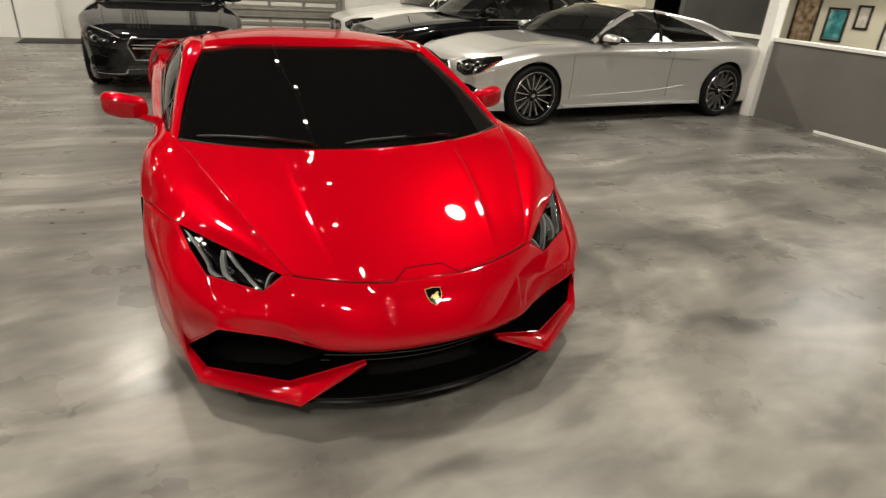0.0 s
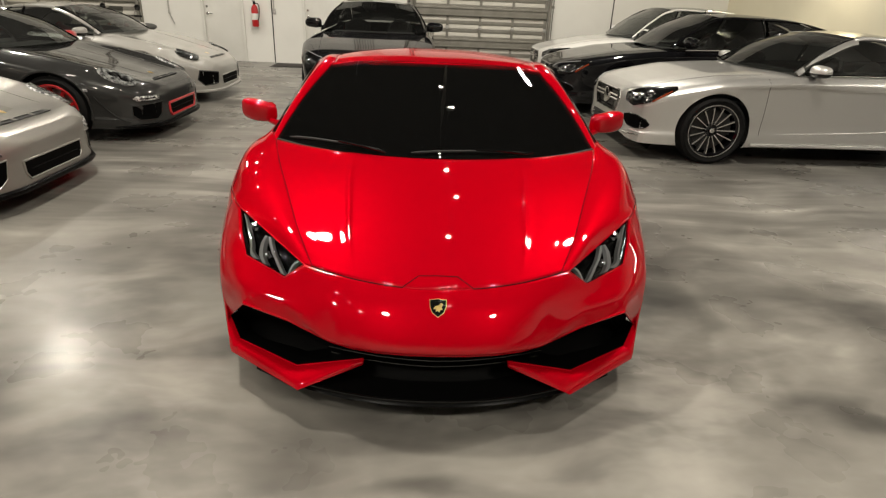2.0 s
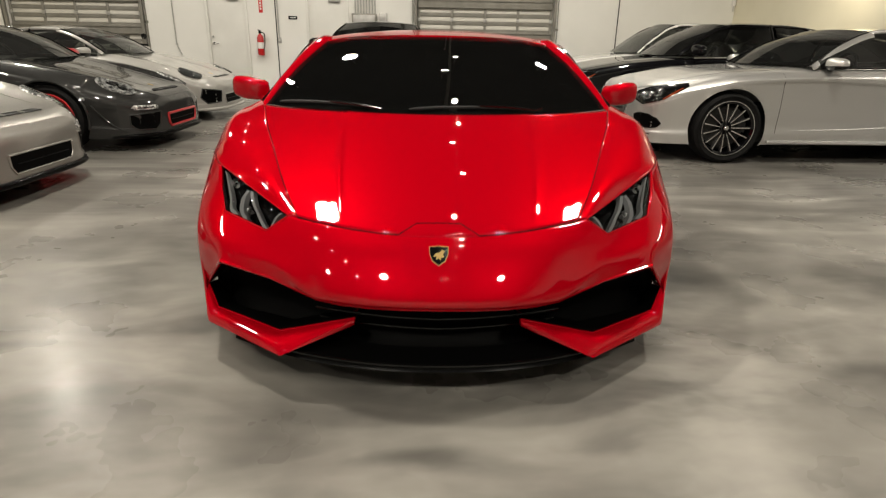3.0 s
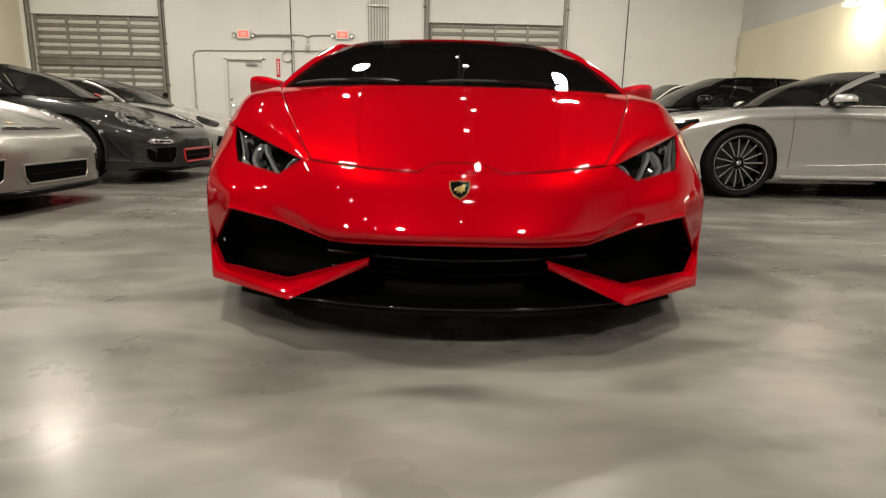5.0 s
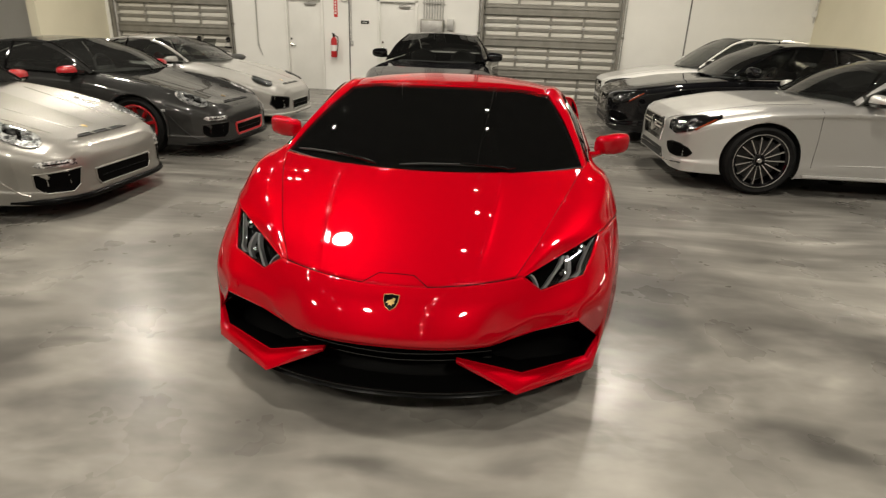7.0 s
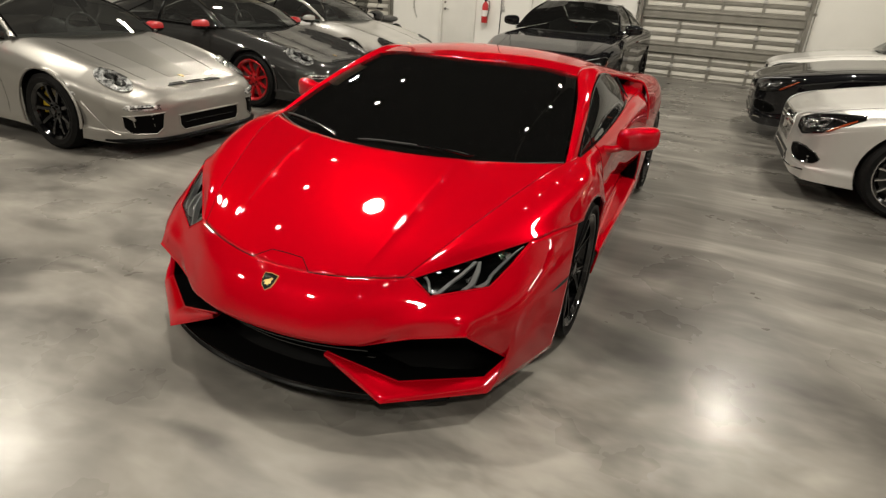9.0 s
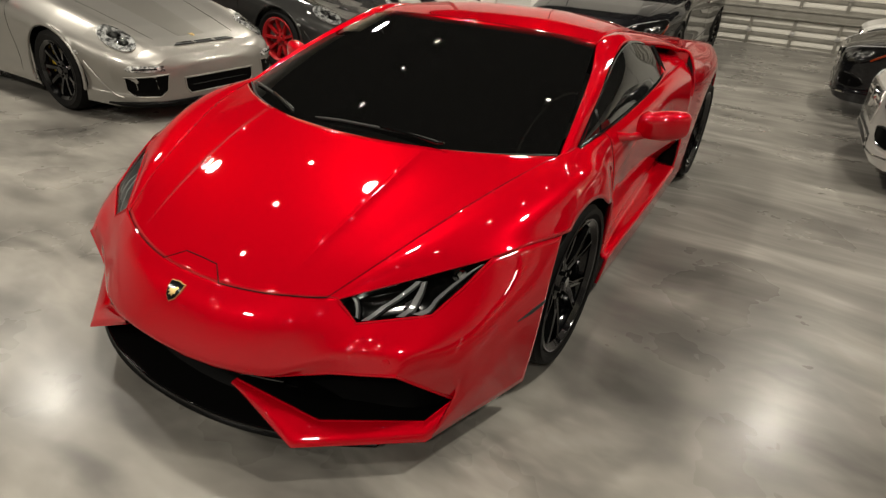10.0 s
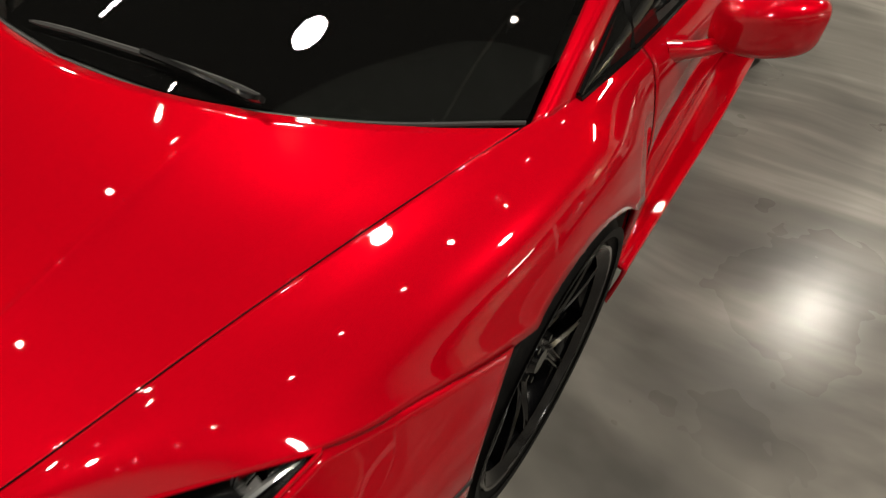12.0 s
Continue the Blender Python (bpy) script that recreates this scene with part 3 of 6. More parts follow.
SEAM = [(0.473, 0.281, 0.538), (0.558, 0.46, 0.620), (0.640, 0.68, 0.698), (0.726, 0.92, 0.768), (0.796, 1.165, 0.809)]
SPINE = [(0, 0.165, 0.512), (0, 0.33, 0.597), (0, 0.50, 0.676), (0, 0.68, 0.749), (0, 0.865, 0.812)]


def hood_point(u, v):
    """The bonnet: u from the middle to the side seam, v from its front edge to the screen."""
    n = 41
    k = v * (n - 1)
    j = min(int(k), n - 2)
    c = HOOD_C[j].lerp(HOOD_C[j + 1], k - j)
    s = HOOD_S[j].lerp(HOOD_S[j + 1], k - j)
    x = s.x * u
    y = c.y + (s.y - c.y) * (u**2.1)
    z = c.z + (s.z - c.z) * (u**2.0) + 0.010 * u * u * (1 - u * u) * (0.3 + 0.7 * v)
    ridge = 0.66 - 0.18 * v
    z += 0.0036 * math.exp(-((u - ridge) / 0.016) ** 2) * min(1, v * 2.2) * min(1, (1 - v) * 5)
    z -= 0.003 * max(0.0, min(1.0, (u - ridge) / 0.06)) * min(1, v * 3) * min(1.0, (1 - u) * 8)
    return Vector((x, y, z))


HOOD_C, HOOD_S = spline(SPINE, 41), spline(SEAM, 41)
GAP = 0.0022
bm = bmesh.new()
add_grid(bm, [[hood_point(u * (1 - GAP * 0.7), v) for u in np.linspace(0, 1, 121)] for v in np.linspace(0, 1, 41)])
bm.normal_update()
outward(bm, (0, 1, -3))
hood = thick(part("bonnet", both(bm), RED, hero, "red bonnet with two raised creases"), 0.02)


FENDER = [
    [SEAM[0], (0.484, 0.286, 0.5385), (0.495, 0.290, 0.539), HI],
    [(0.555, 0.452, 0.617), (0.588, 0.45, 0.619), (0.622, 0.45, 0.611), (0.649, 0.444, 0.583)],
    [(0.610, 0.598, 0.671), (0.690, 0.61, 0.675), (0.77, 0.62, 0.662), HT],
    [(0.673, 0.77, 0.727), (0.752, 0.765, 0.730), (0.838, 0.76, 0.708), (0.898, 0.757, 0.652)],
    [(0.719, 0.90, 0.763), (0.81, 0.90, 0.762), (0.893, 0.90, 0.734), (0.951, 0.90, 0.645)],
    [(0.763, 1.05, 0.793), (0.846, 1.05, 0.792), (0.928, 1.05, 0.766), (0.981, 1.05, 0.640)],
    [(0.822, 1.26, 0.818), (0.870, 1.26, 0.812), (0.939, 1.26, 0.770), (0.987, 1.26, 0.622)],
    [(0.849, 1.42, 0.824), (0.886, 1.42, 0.796), (0.945, 1.43, 0.715), (0.974, 1.44, arch(1.44, AXLE_F, ARCH_F))],
    [(0.854, 1.54, 0.829), (0.897, 1.54, 0.778), (0.932, 1.54, 0.62), (0.95, 1.54, 0.335)],
]
for j in (1, 2):
    line = [Vector(c[j]) for c in FENDER]
    for k in range(2, 8):
        FENDER[k][j] = tuple(line[k] * 0.6 + (line[k - 1] + line[k + 1]) * 0.2)
WING_EDGE = spline([c[3] for c in FENDER], 81)


def hood_at(x):
    """The middle of the bonnet's front edge at that x."""
    return tuple(hood_point(x / SEAM[0][0], 0.0))


BUMPER = [
    [hood_at(0.0), (0, 0.098, 0.463), (0, 0.019, 0.352), (0, 0.025, 0.319)],
    [hood_at(0.12), (0.118, 0.102, 0.462), (0.115, 0.024, 0.351), (0.112, 0.030, 0.318)],
    [hood_at(0.24), (0.235, 0.118, 0.461), (0.225, 0.039, 0.349), (0.215, 0.047, 0.315)],
    [hood_at(0.37), (0.35, 0.150, 0.460), (0.33, 0.071, 0.347), (0.31, 0.079, 0.311)],
    [HI, (0.455, 0.199, 0.462), (0.42, 0.114, 0.346), (0.39, 0.119, 0.310)],
    [HB, (0.578, 0.258, 0.462), (0.565, 0.211, 0.412), (0.555, 0.188, 0.355)],
    [HO, (0.757, 0.362, 0.481), (0.752, 0.306, 0.436), (0.738, 0.258, 0.383)],
    [HM, (0.862, 0.455, 0.475), (0.864, 0.410, 0.380), (0.85, 0.413, 0.24)],
    [HT, (0.910, 0.585, 0.505), (0.908, 0.515, 0.345), (0.825, 0.312, 0.136)],
    [WING_EDGE[27], (0.934, 0.665, 0.505), (0.931, 0.580, 0.332), (0.868, 0.460, 0.135)],
    [WING_EDGE[33], (0.950, 0.722, 0.502), (0.949, 0.660, 0.320), (0.912, 0.600, 0.133)],
    [WING_EDGE[40], (0.967, 0.800, 0.505), (0.966, 0.757, 0.31), (0.952, 0.738, 0.132)],
]
bumper_half = surface(BUMPER, 111, 25, sharp_rows=(0, 3))
bumper = thick(part("front_bumper", both(bumper_half), RED, hero, "red front bumper"), 0.012)

fender_bm = surface(FENDER, 121, 25, wheel_cut=(*AXLE_F, 0.352))
SIDE = [
    [(0.854, 1.542, 0.829), (0.897, 1.542, 0.778), (0.932, 1.542, 0.62), (0.945, 1.542, 0.325), (0.974, 1.542, 0.268), (0.955, 1.542, 0.13)],
    [(0.858, 1.75, 0.838), (0.915, 1.75, 0.775), (0.920, 1.75, 0.61), (0.915, 1.75, 0.322), (0.977, 1.75, 0.280), (0.955, 1.75, 0.13)],
    [(0.860, 2.1, 0.862), (0.925, 2.1, 0.79), (0.912, 2.1, 0.60), (0.892, 2.1, 0.318), (0.980, 2.1, 0.286), (0.955, 2.1, 0.13)],
    [(0.860, 2.5, 0.895), (0.93, 2.5, 0.815), (0.918, 2.5, 0.57), (0.872, 2.5, 0.318), (0.980, 2.5, 0.288), (0.955, 2.5, 0.13)],
    [(0.872, 2.955, 0.93), (0.950, 2.955, 0.80), (0.958, 2.955, 0.50), (0.852, 2.955, 0.320), (0.970, 2.955, 0.288), (0.95, 2.955, 0.13)],
]
for col in SIDE:
    x, y, z = col[4]
    col[4:5] = [(x - 0.018, y, z + 0.010), (x, y, z), (x - 0.004, y, z - 0.05)]
side_bm = surface(SIDE, 41, 45)
REAR = [
    [(0.60, 2.96, 0.95), (0.80, 2.96, 0.985), (0.895, 2.96, 0.965), (0.955, 2.96, 0.81), (0.958, 2.96, 0.62), (0.962, 2.96, 0.40), (0.95, 2.96, 0.14)],
    [(0.60, 3.30, 0.945), (0.82, 3.30, 0.965), (0.920, 3.30, 0.915), (0.966, 3.30, 0.80), (0.972, 3.30, 0.62), (0.966, 3.30, 0.40), (0.95, 3.30, 0.14)],
    [(0.60, 3.70, 0.94), (0.82, 3.70, 0.945), (0.91, 3.70, 0.90), (0.960, 3.70, 0.80), (0.968, 3.70, 0.62), (0.962, 3.70, 0.40), (0.94, 3.70, 0.16)],
    [(0.60, 4.10, 0.90), (0.80, 4.10, 0.90), (0.88, 4.10, 0.85), (0.925, 4.10, 0.75), (0.93, 4.10, 0.60), (0.92, 4.10, 0.40), (0.88, 4.10, 0.20)],
    [(0.58, 4.42, 0.86), (0.74, 4.42, 0.85), (0.80, 4.42, 0.80), (0.83, 4.42, 0.70), (0.83, 4.42, 0.58), (0.81, 4.42, 0.42), (0.76, 4.42, 0.28)],
]


def cut_arch(bm, axle, r, min_x=0.5):
    """Opens a round wheel arch in a skin."""
    inside = {v: math.hypot(v.co.y - axle[0], v.co.z - axle[1]) for v in bm.verts}
    dead = [f for f in bm.faces if all(inside[v] < r and abs(v.co.x) > min_x for v in f.verts)]
    bmesh.ops.delete(bm, geom=dead, context="FACES")
    for v in bm.verts:
        d = math.hypot(v.co.y - axle[0], v.co.z - axle[1])
        if d < r and abs(v.co.x) > min_x and d > 1e-4:
            v.co.y = axle[0] + (v.co.y - axle[0]) * r / d
            v.co.z = axle[1] + (v.co.z - axle[1]) * r / d
    return bm


rear_bm = cut_arch(surface(REAR, 81, 61), AXLE_R, ARCH_R)
for name, bm, label in (("front_wing", fender_bm, "red front wing"), ("side_panel", side_bm, "red door and sill side"), ("rear_wing", rear_bm, "red rear wing")):
    other = mirrored(bm)
    thick(part(name, bm, RED, hero, label), 0.012)
    thick(part(name, other, RED, hero, label), 0.012)

# screen, roof and engine lid
SCREEN_B = [(0, 0.875, 0.811), (0.30, 0.912, 0.810), (0.58, 1.035, 0.810), (0.793, 1.192, 0.812)]
SCREEN_T = [(0, 1.89, 1.133), (0.25, 1.90, 1.130), (0.47, 1.93, 1.119), (0.622, 1.98, 1.098)]
cols = []
for a, b in zip(SCREEN_B, SCREEN_T):
    a, b = Vector(a), Vector(b)
    cols.append([a, a.lerp(b, 0.5) + Vector((0.008 * a.x / 0.8, -0.006, 0.014)), b])
screen = thick(part("windscreen", both(surface(cols, 49, 25)), HERO_GLASS, hero, "dark tinted windscreen"), 0.004, rim=False)
ROOF = []
for y, zc, w, ze in ((1.857, 1.1280, 0.632, 1.093), (2.15, 1.158, 0.625, 1.118), (2.45, 1.164, 0.61, 1.112), (2.8, 1.125, 0.58, 1.07), (3.2, 1.04, 0.55, 1.00), (3.7, 0.955, 0.54, 0.93), (4.2, 0.895, 0.55, 0.885), (4.44, 0.875, 0.56, 0.865)):
    dy = 0.098 if y < 2 else 0.0
    ROOF.append([(0, y, zc), (w * 0.4, y + dy * 0.2, zc - 0.004), (w * 0.8, y + dy * 0.7, ze + (zc - ze) * 0.45), (w, y + dy, ze)])
thick(part("roof", both(surface(ROOF, 61, 13)), RED, hero, "red roof and engine lid"), 0.012)
PILLAR = [
    [(0.80, 1.18, 0.795), (0.818, 1.20, 0.808), (0.835, 1.27, 0.812)],
    [(0.765, 1.40, 0.888), (0.790, 1.43, 0.905), (0.806, 1.49, 0.895)],
    [(0.70, 1.73, 1.006), (0.735, 1.75, 1.022), (0.765, 1.79, 1.008)],
    [(0.625, 2.00, 1.100), (0.675, 2.01, 1.108), (0.728, 2.03, 1.086)],
    [(0.625, 2.20, 1.120), (0.68, 2.20, 1.123), (0.728, 2.2, 1.097)],
    [(0.612, 2.45, 1.107), (0.69, 2.45, 1.098), (0.748, 2.44, 1.066)],
    [(0.585, 2.80, 1.072), (0.70, 2.80, 1.055), (0.790, 2.78, 1.026)],
    [(0.57, 3.02, 1.03), (0.72, 3.02, 1.01), (0.845, 3.02, 0.975)],
]
bm = surface(PILLAR, 57, 9)
thick(part("roof_rail", mirrored(bm), RED, hero), 0.025)
thick(part("roof_rail", bm, RED, hero), 0.025)
WINDOW = [
    [(0.838, 1.29, 0.818), (0.837, 1.292, 0.82), (0.836, 1.295, 0.822)],
    [(0.856, 1.55, 0.832), (0.835, 1.55, 0.88), (0.792, 1.57, 0.922)],
    [(0.862, 1.85, 0.850), (0.822, 1.85, 0.955), (0.746, 1.88, 1.044)],
    [(0.861, 2.12, 0.868), (0.820, 2.12, 0.975), (0.731, 2.13, 1.091)],
    [(0.856, 2.40, 0.893), (0.812, 2.41, 0.98), (0.735, 2.42, 1.062)],
    [(0.838, 2.57, 0.912), (0.80, 2.57, 0.965), (0.748, 2.57, 1.036)],
]
bm = surface(WINDOW, 31, 9)
thick(part("side_window", mirrored(bm), TINT_MID, hero, "tinted side window"), 0.004, rim=False)
thick(part("side_window", bm, TINT_MID, hero, "tinted side window"), 0.004, rim=False)
SHELF = [
    [(0.861, 2.10, 0.860), (0.858, 2.10, 0.861), (0.855, 2.10, 0.860)],
    [(0.861, 2.40, 0.888), (0.845, 2.40, 0.884), (0.825, 2.40, 0.874)],
    [(0.861, 2.56, 0.900), (0.815, 2.58, 0.945), (0.755, 2.60, 0.995)],
    [(0.862, 2.75, 0.914), (0.800, 2.75, 0.950), (0.725, 2.75, 0.985)],
    [(0.866, 2.97, 0.926), (0.800, 2.97, 0.945), (0.715, 2.97, 0.965)],
]
bm = surface(SHELF, 31, 9, centre=(0.7, 2.4, -2))
thick(part("intake_shelf", mirrored(bm), RED, hero), 0.012)
thick(part("intake_shelf", bm, RED, hero), 0.012)

# mouth, blades and splitter
UP = [(0.265, 0.085, 0.262), (0.527, 0.158, 0.176), (0.795, 0.339, 0.176), (0.85, 0.413, 0.24)]
LOW = [(0.267, 0.077, 0.242), (0.507, 0.060, 0.137), (0.822, 0.308, 0.134), (0.832, 0.325, 0.142)]


def shifted(pts, dy, dz, s=1.0):
    return [(x * s, y + dy, z + dz) for x, y, z in pts]


def bulged(p, q, u, d):
    return tuple(Vector(p).lerp(Vector(q), u) + Vector((0, -0.86, 0.5)) * d)


cols = [[p, bulged(p, q, 0.18, 0.010), bulged(p, q, 0.42, 0.015), bulged(p, q, 0.68, 0.013), bulged(p, q, 0.9, 0.006), q, e] for p, q, e in zip(UP, LOW, shifted(LOW, 0.12, 0.0))]
rows = [spline([c[j] for c in cols], 37, True) for j in range(7)]
bm = bmesh.new()
add_grid(bm, [[r[i] for r in rows] for i in range(37)])
bm.normal_update()
outward(bm, (0.5, 1.5, 0.2))
part("intake_blade", mirrored(bm), RED, hero, "red lower intake blade", smooth=34)
part("intake_blade", bm, RED, hero, "red lower intake blade", smooth=34)

bm = bmesh.new()
add_grid(bm, list(zip(spline(UP, 37, True), spline(shifted(UP, 0.02, -0.006, 0.995), 37, True), spline(shifted(UP, 0.16, -0.03, 0.97), 37, True))))
bm.normal_update()
outward(bm, (0.5, 0.3, -1.0))
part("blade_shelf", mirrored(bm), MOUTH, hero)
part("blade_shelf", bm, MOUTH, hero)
# mouth lining and blocks: the recess's shade is in their near-black colour
lipline = [c[3] for c in BUMPER[:8]]
INNER = []
for x, y, z in lipline:
    INNER.append([(x, y + 0.004, z + 0.004), (x * 0.985, y + 0.09, z - 0.005), (x * 0.98, y + 0.16, 0.24), (x * 0.98, y + 0.13, 0.16), (x * 0.97, y + 0.08, 0.115)])
bm = surface(INNER, 61, 17, (0, 1), centre=(0, 2.5, 0.2))
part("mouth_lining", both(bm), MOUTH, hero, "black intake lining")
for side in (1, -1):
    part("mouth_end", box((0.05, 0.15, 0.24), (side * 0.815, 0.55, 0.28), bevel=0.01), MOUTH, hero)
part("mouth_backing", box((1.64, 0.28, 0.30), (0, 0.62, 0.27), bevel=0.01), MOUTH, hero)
SPLIT = []
for k in range(9):
    x = 0.70 * k / 8
    y = 0.018 + 0.29 * (x / 0.80) ** 2.2
    SPLIT.append([(x, y + 0.30, 0.128), (x, y + 0.02, 0.136), (x, y, 0.125), (x, y + 0.012, 0.108), (x, y + 0.3, 0.10)])
part("splitter", both(surface(SPLIT, 41, 13, centre=(0, 1.0, 0.12))), SATIN_BLACK, hero, "satin black front splitter")
lip = [(x, 0.0165 + 0.29 * (abs(x) / 0.80) ** 2.2, 0.129) for x in np.linspace(-0.68, 0.68, 41)]
part("splitter_edge", tube(lip, 0.006, 10), GLOSS_BLACK, hero)
for z, dy in ((0.262, 0.030), (0.20, 0.085)):
    pts = [(x, 0.05 + dy + 0.31 * (abs(x) / 0.82) ** 2.0, z + 0.02 * abs(x)) for x in np.linspace(-0.40, 0.40, 17)]
    part("grille_bar", tube(pts, 0.005, 8), GLOSS_BLACK, hero)
part("underbody", box((1.66, 3.4, 0.06), (0, 2.5, 0.14), bevel=0.01), MATT_BLACK, hero)
part("chassis_core", box((1.2, 3.6, 0.42), (0, 2.4, 0.38), bevel=0.03), MATT_BLACK, hero)
part("tail_panel", box((1.55, 0.05, 0.5), (0, 4.41, 0.58), bevel=0.02), MATT_BLACK, hero)
for out in (1, -1):
    wheel(hero, (out * 0.842, AXLE_F[0], AXLE_F[1]), out, 0.335, 0.276, 0.245, 5, "fork", RIM_BLACK, RIM_DARK, CALIPER_RED, 18, CARBON)
    wheel(hero, (out * 0.815, AXLE_R[0], AXLE_R[1]), out, 0.35, 0.282, 0.30, 5, "fork", RIM_BLACK, RIM_DARK, CALIPER_RED, 40, CARBON)


# headlamps
def lamp_point(s, w, sink=0.0):
    """A point of the lamp's face: s from its inner to its outer end, w from the upper to the lower edge."""
    top = Vector(HI).lerp(Vector(HT), s)
    low = LAMP_LOW[min(int(s * 40), 39)].lerp(LAMP_LOW[min(int(s * 40) + 1, 40)], s * 40 - int(s * 40))
    p = top.lerp(low, w)
    p += Vector((0.25, -0.75, 0.6)) * 0.012 * math.sin(math.pi * w) * math.sin(math.pi * s)
    return p - Vector((0.3, -0.72, 0.62)) * sink


LAMP_LOW = spline([HI, HB, HO, HM, HT], 41, True)
for side in (1, -1):
    bm = bmesh.new()
    add_grid(bm, [[lamp_point(s, w, 0.055 * min(1, 8 * min(w, 1 - w), 10 * min(s, 1 - s))) for w in np.linspace(0, 1, 13)] for s in np.linspace(0.0, 1.0, 31)])
    bmesh.ops.remove_doubles(bm, verts=bm.verts, dist=0.0008)
    bm.normal_update()
    outward(bm, (0.6, 0.9, 0.2))
    lamp = part("headlight", bm if side > 0 else mirrored(bm), GLOSS_BLACK, hero, "dark headlight with grey light guides")
    bm = bmesh.new()
    add_grid(bm, [[lamp_point(s, w, 0.003) for w in np.linspace(0.02, 0.98, 13)] for s in np.linspace(0.015, 0.985, 31)])
    bm.normal_update()
    outward(bm, (0.6, 0.9, 0.2))
    part("lens", bm if side > 0 else mirrored(bm), LENS, lamp, "clear lens")
    for line, width in (([(0.10, 0.20), (0.16, 0.55), (0.22, 0.92)], 0.026), ([(0.27, 0.95), (0.33, 0.60), (0.42, 0.30), (0.50, 0.08)], 0.030), ([(0.53, 0.14), (0.47, 0.50), (0.43, 0.80), (0.39, 0.95)], 0.030), ([(0.45, 0.95), (0.56, 0.75), (0.75, 0.62), (0.92, 0.50)], 0.034)):
        pts = spline([(a, b, 0) for a, b in line], 13, True)
        bm = bmesh.new()
        rows = []
        for k, q in enumerate(pts):
            d = (pts[min(k + 1, 12)] - pts[max(k - 1, 0)]).normalized()
            n = Vector((-d.y * 0.55, d.x, 0))
            h = width
            rows.append([lamp_point(max(0, q.x + n.x * o * h * 1.2), min(1, max(0, q.y + n.y * o * h * 2.6)), sink) for o, sink in ((-1, 0.035), (-0.7, 0.014), (0.7, 0.014), (1, 0.035))])
        add_grid(bm, rows)
        bm.normal_update()
        outward(bm, (0.6, 0.9, 0.2))
        part("light_guide", bm if side > 0 else mirrored(bm), LAMP_GREY, lamp, "grey light guide", smooth=60)
    bm = lathe([(0.0, 0.0), (-0.004, 0.012), (0.004, 0.024), (0.02, 0.026)], 20, "Y")
    for k, (s, w) in enumerate(((0.42, 0.78), (0.73, 0.36))):
        q = lamp_point(s, w, 0.04)
        ob = part("projector", bm.copy(), CHROME, lamp)
        ob.matrix_basis = pose(q.x * side, q.y, q.z)
    bm.free()

# seams, drawn as thin grooves
HOOD_TREE = skin_of(hood, bumper)


def drop_on(tree, pts, way, sink=0.0):
    out = []
    for p in pts:
        p = Vector(p)
        hit = tree.ray_cast(p - Vector(way) * 2.0, Vector(way))[0]
        out.append((hit if hit is not None else p) + Vector(way) * sink)
    return out


DOWN = Vector((0, 0.45, -1)).normalized()
half = [hood_point(0.272 + 0.728 * k / 30, 0.0) for k in range(31)]
tab = spline([(0.0, 0.218, 0.545), (0.072, 0.216, 0.545), (0.128, 0.176, 0.513)], 17, True)
line = [Vector((-p.x, p.y, p.z)) for p in reversed(half)] + [Vector((-p.x, p.y, p.z)) for p in reversed(tab)][1:] + tab[1:] + half
part("bonnet_seam", tube(drop_on(HOOD_TREE, line, DOWN, 0.0004), 0.0022, 6), DARK_GAP, hero)
for side in (1, -1):
    pts = [Vector((p.x * side, p.y, p.z + 0.0005)) for p in HOOD_S]
    part("bonnet_seam", tube(pts, 0.0012, 6), DARK_GAP, hero)
    pts = WING_EDGE[20:41]
    part("wing_seam", tube([Vector((p.x * side, p.y, p.z)) for p in pts], 0.0006, 6), DARK_GAP, hero)
    part("seam_backing", tube([Vector(((p.x - 0.004) * side, p.y + 0.002, p.z - 0.004)) for p in pts], 0.0045, 8), RED, hero)
    pts = spline(FENDER[8], 21)
    part("door_seam", tube([Vector((p.x * side, p.y + 0.001, p.z)) for p in pts], 0.0008, 6), DARK_GAP, hero)
    pts = [Vector((p.x * side, p.y, p.z)) for p in spline([w[0] for w in WINDOW], 31)]
    part("window_seal", tube(pts, 0.007, 6), GLOSS_BLACK, hero)
    pts = [Vector((p.x * side, p.y, p.z)) for p in spline([w[2] for w in WINDOW], 31)]
    part("window_seal", tube(pts, 0.007, 6), GLOSS_BLACK, hero)
    pts = [Vector((p.x * side * 0.998, p.y + 0.012, p.z)) for p in spline(WINDOW[-1], 9)]
    part("window_seal", tube(pts, 0.012, 8), GLOSS_BLACK, hero)
    pts = [Vector((p.x * side, p.y, p.z)) for p in spline([(0.846, 1.50, 0.832), (0.825, 1.515, 0.87), (0.80, 1.535, 0.905)], 9)]
    part("quarter_bar", tube(pts, 0.012, 6), GLOSS_BLACK, hero)

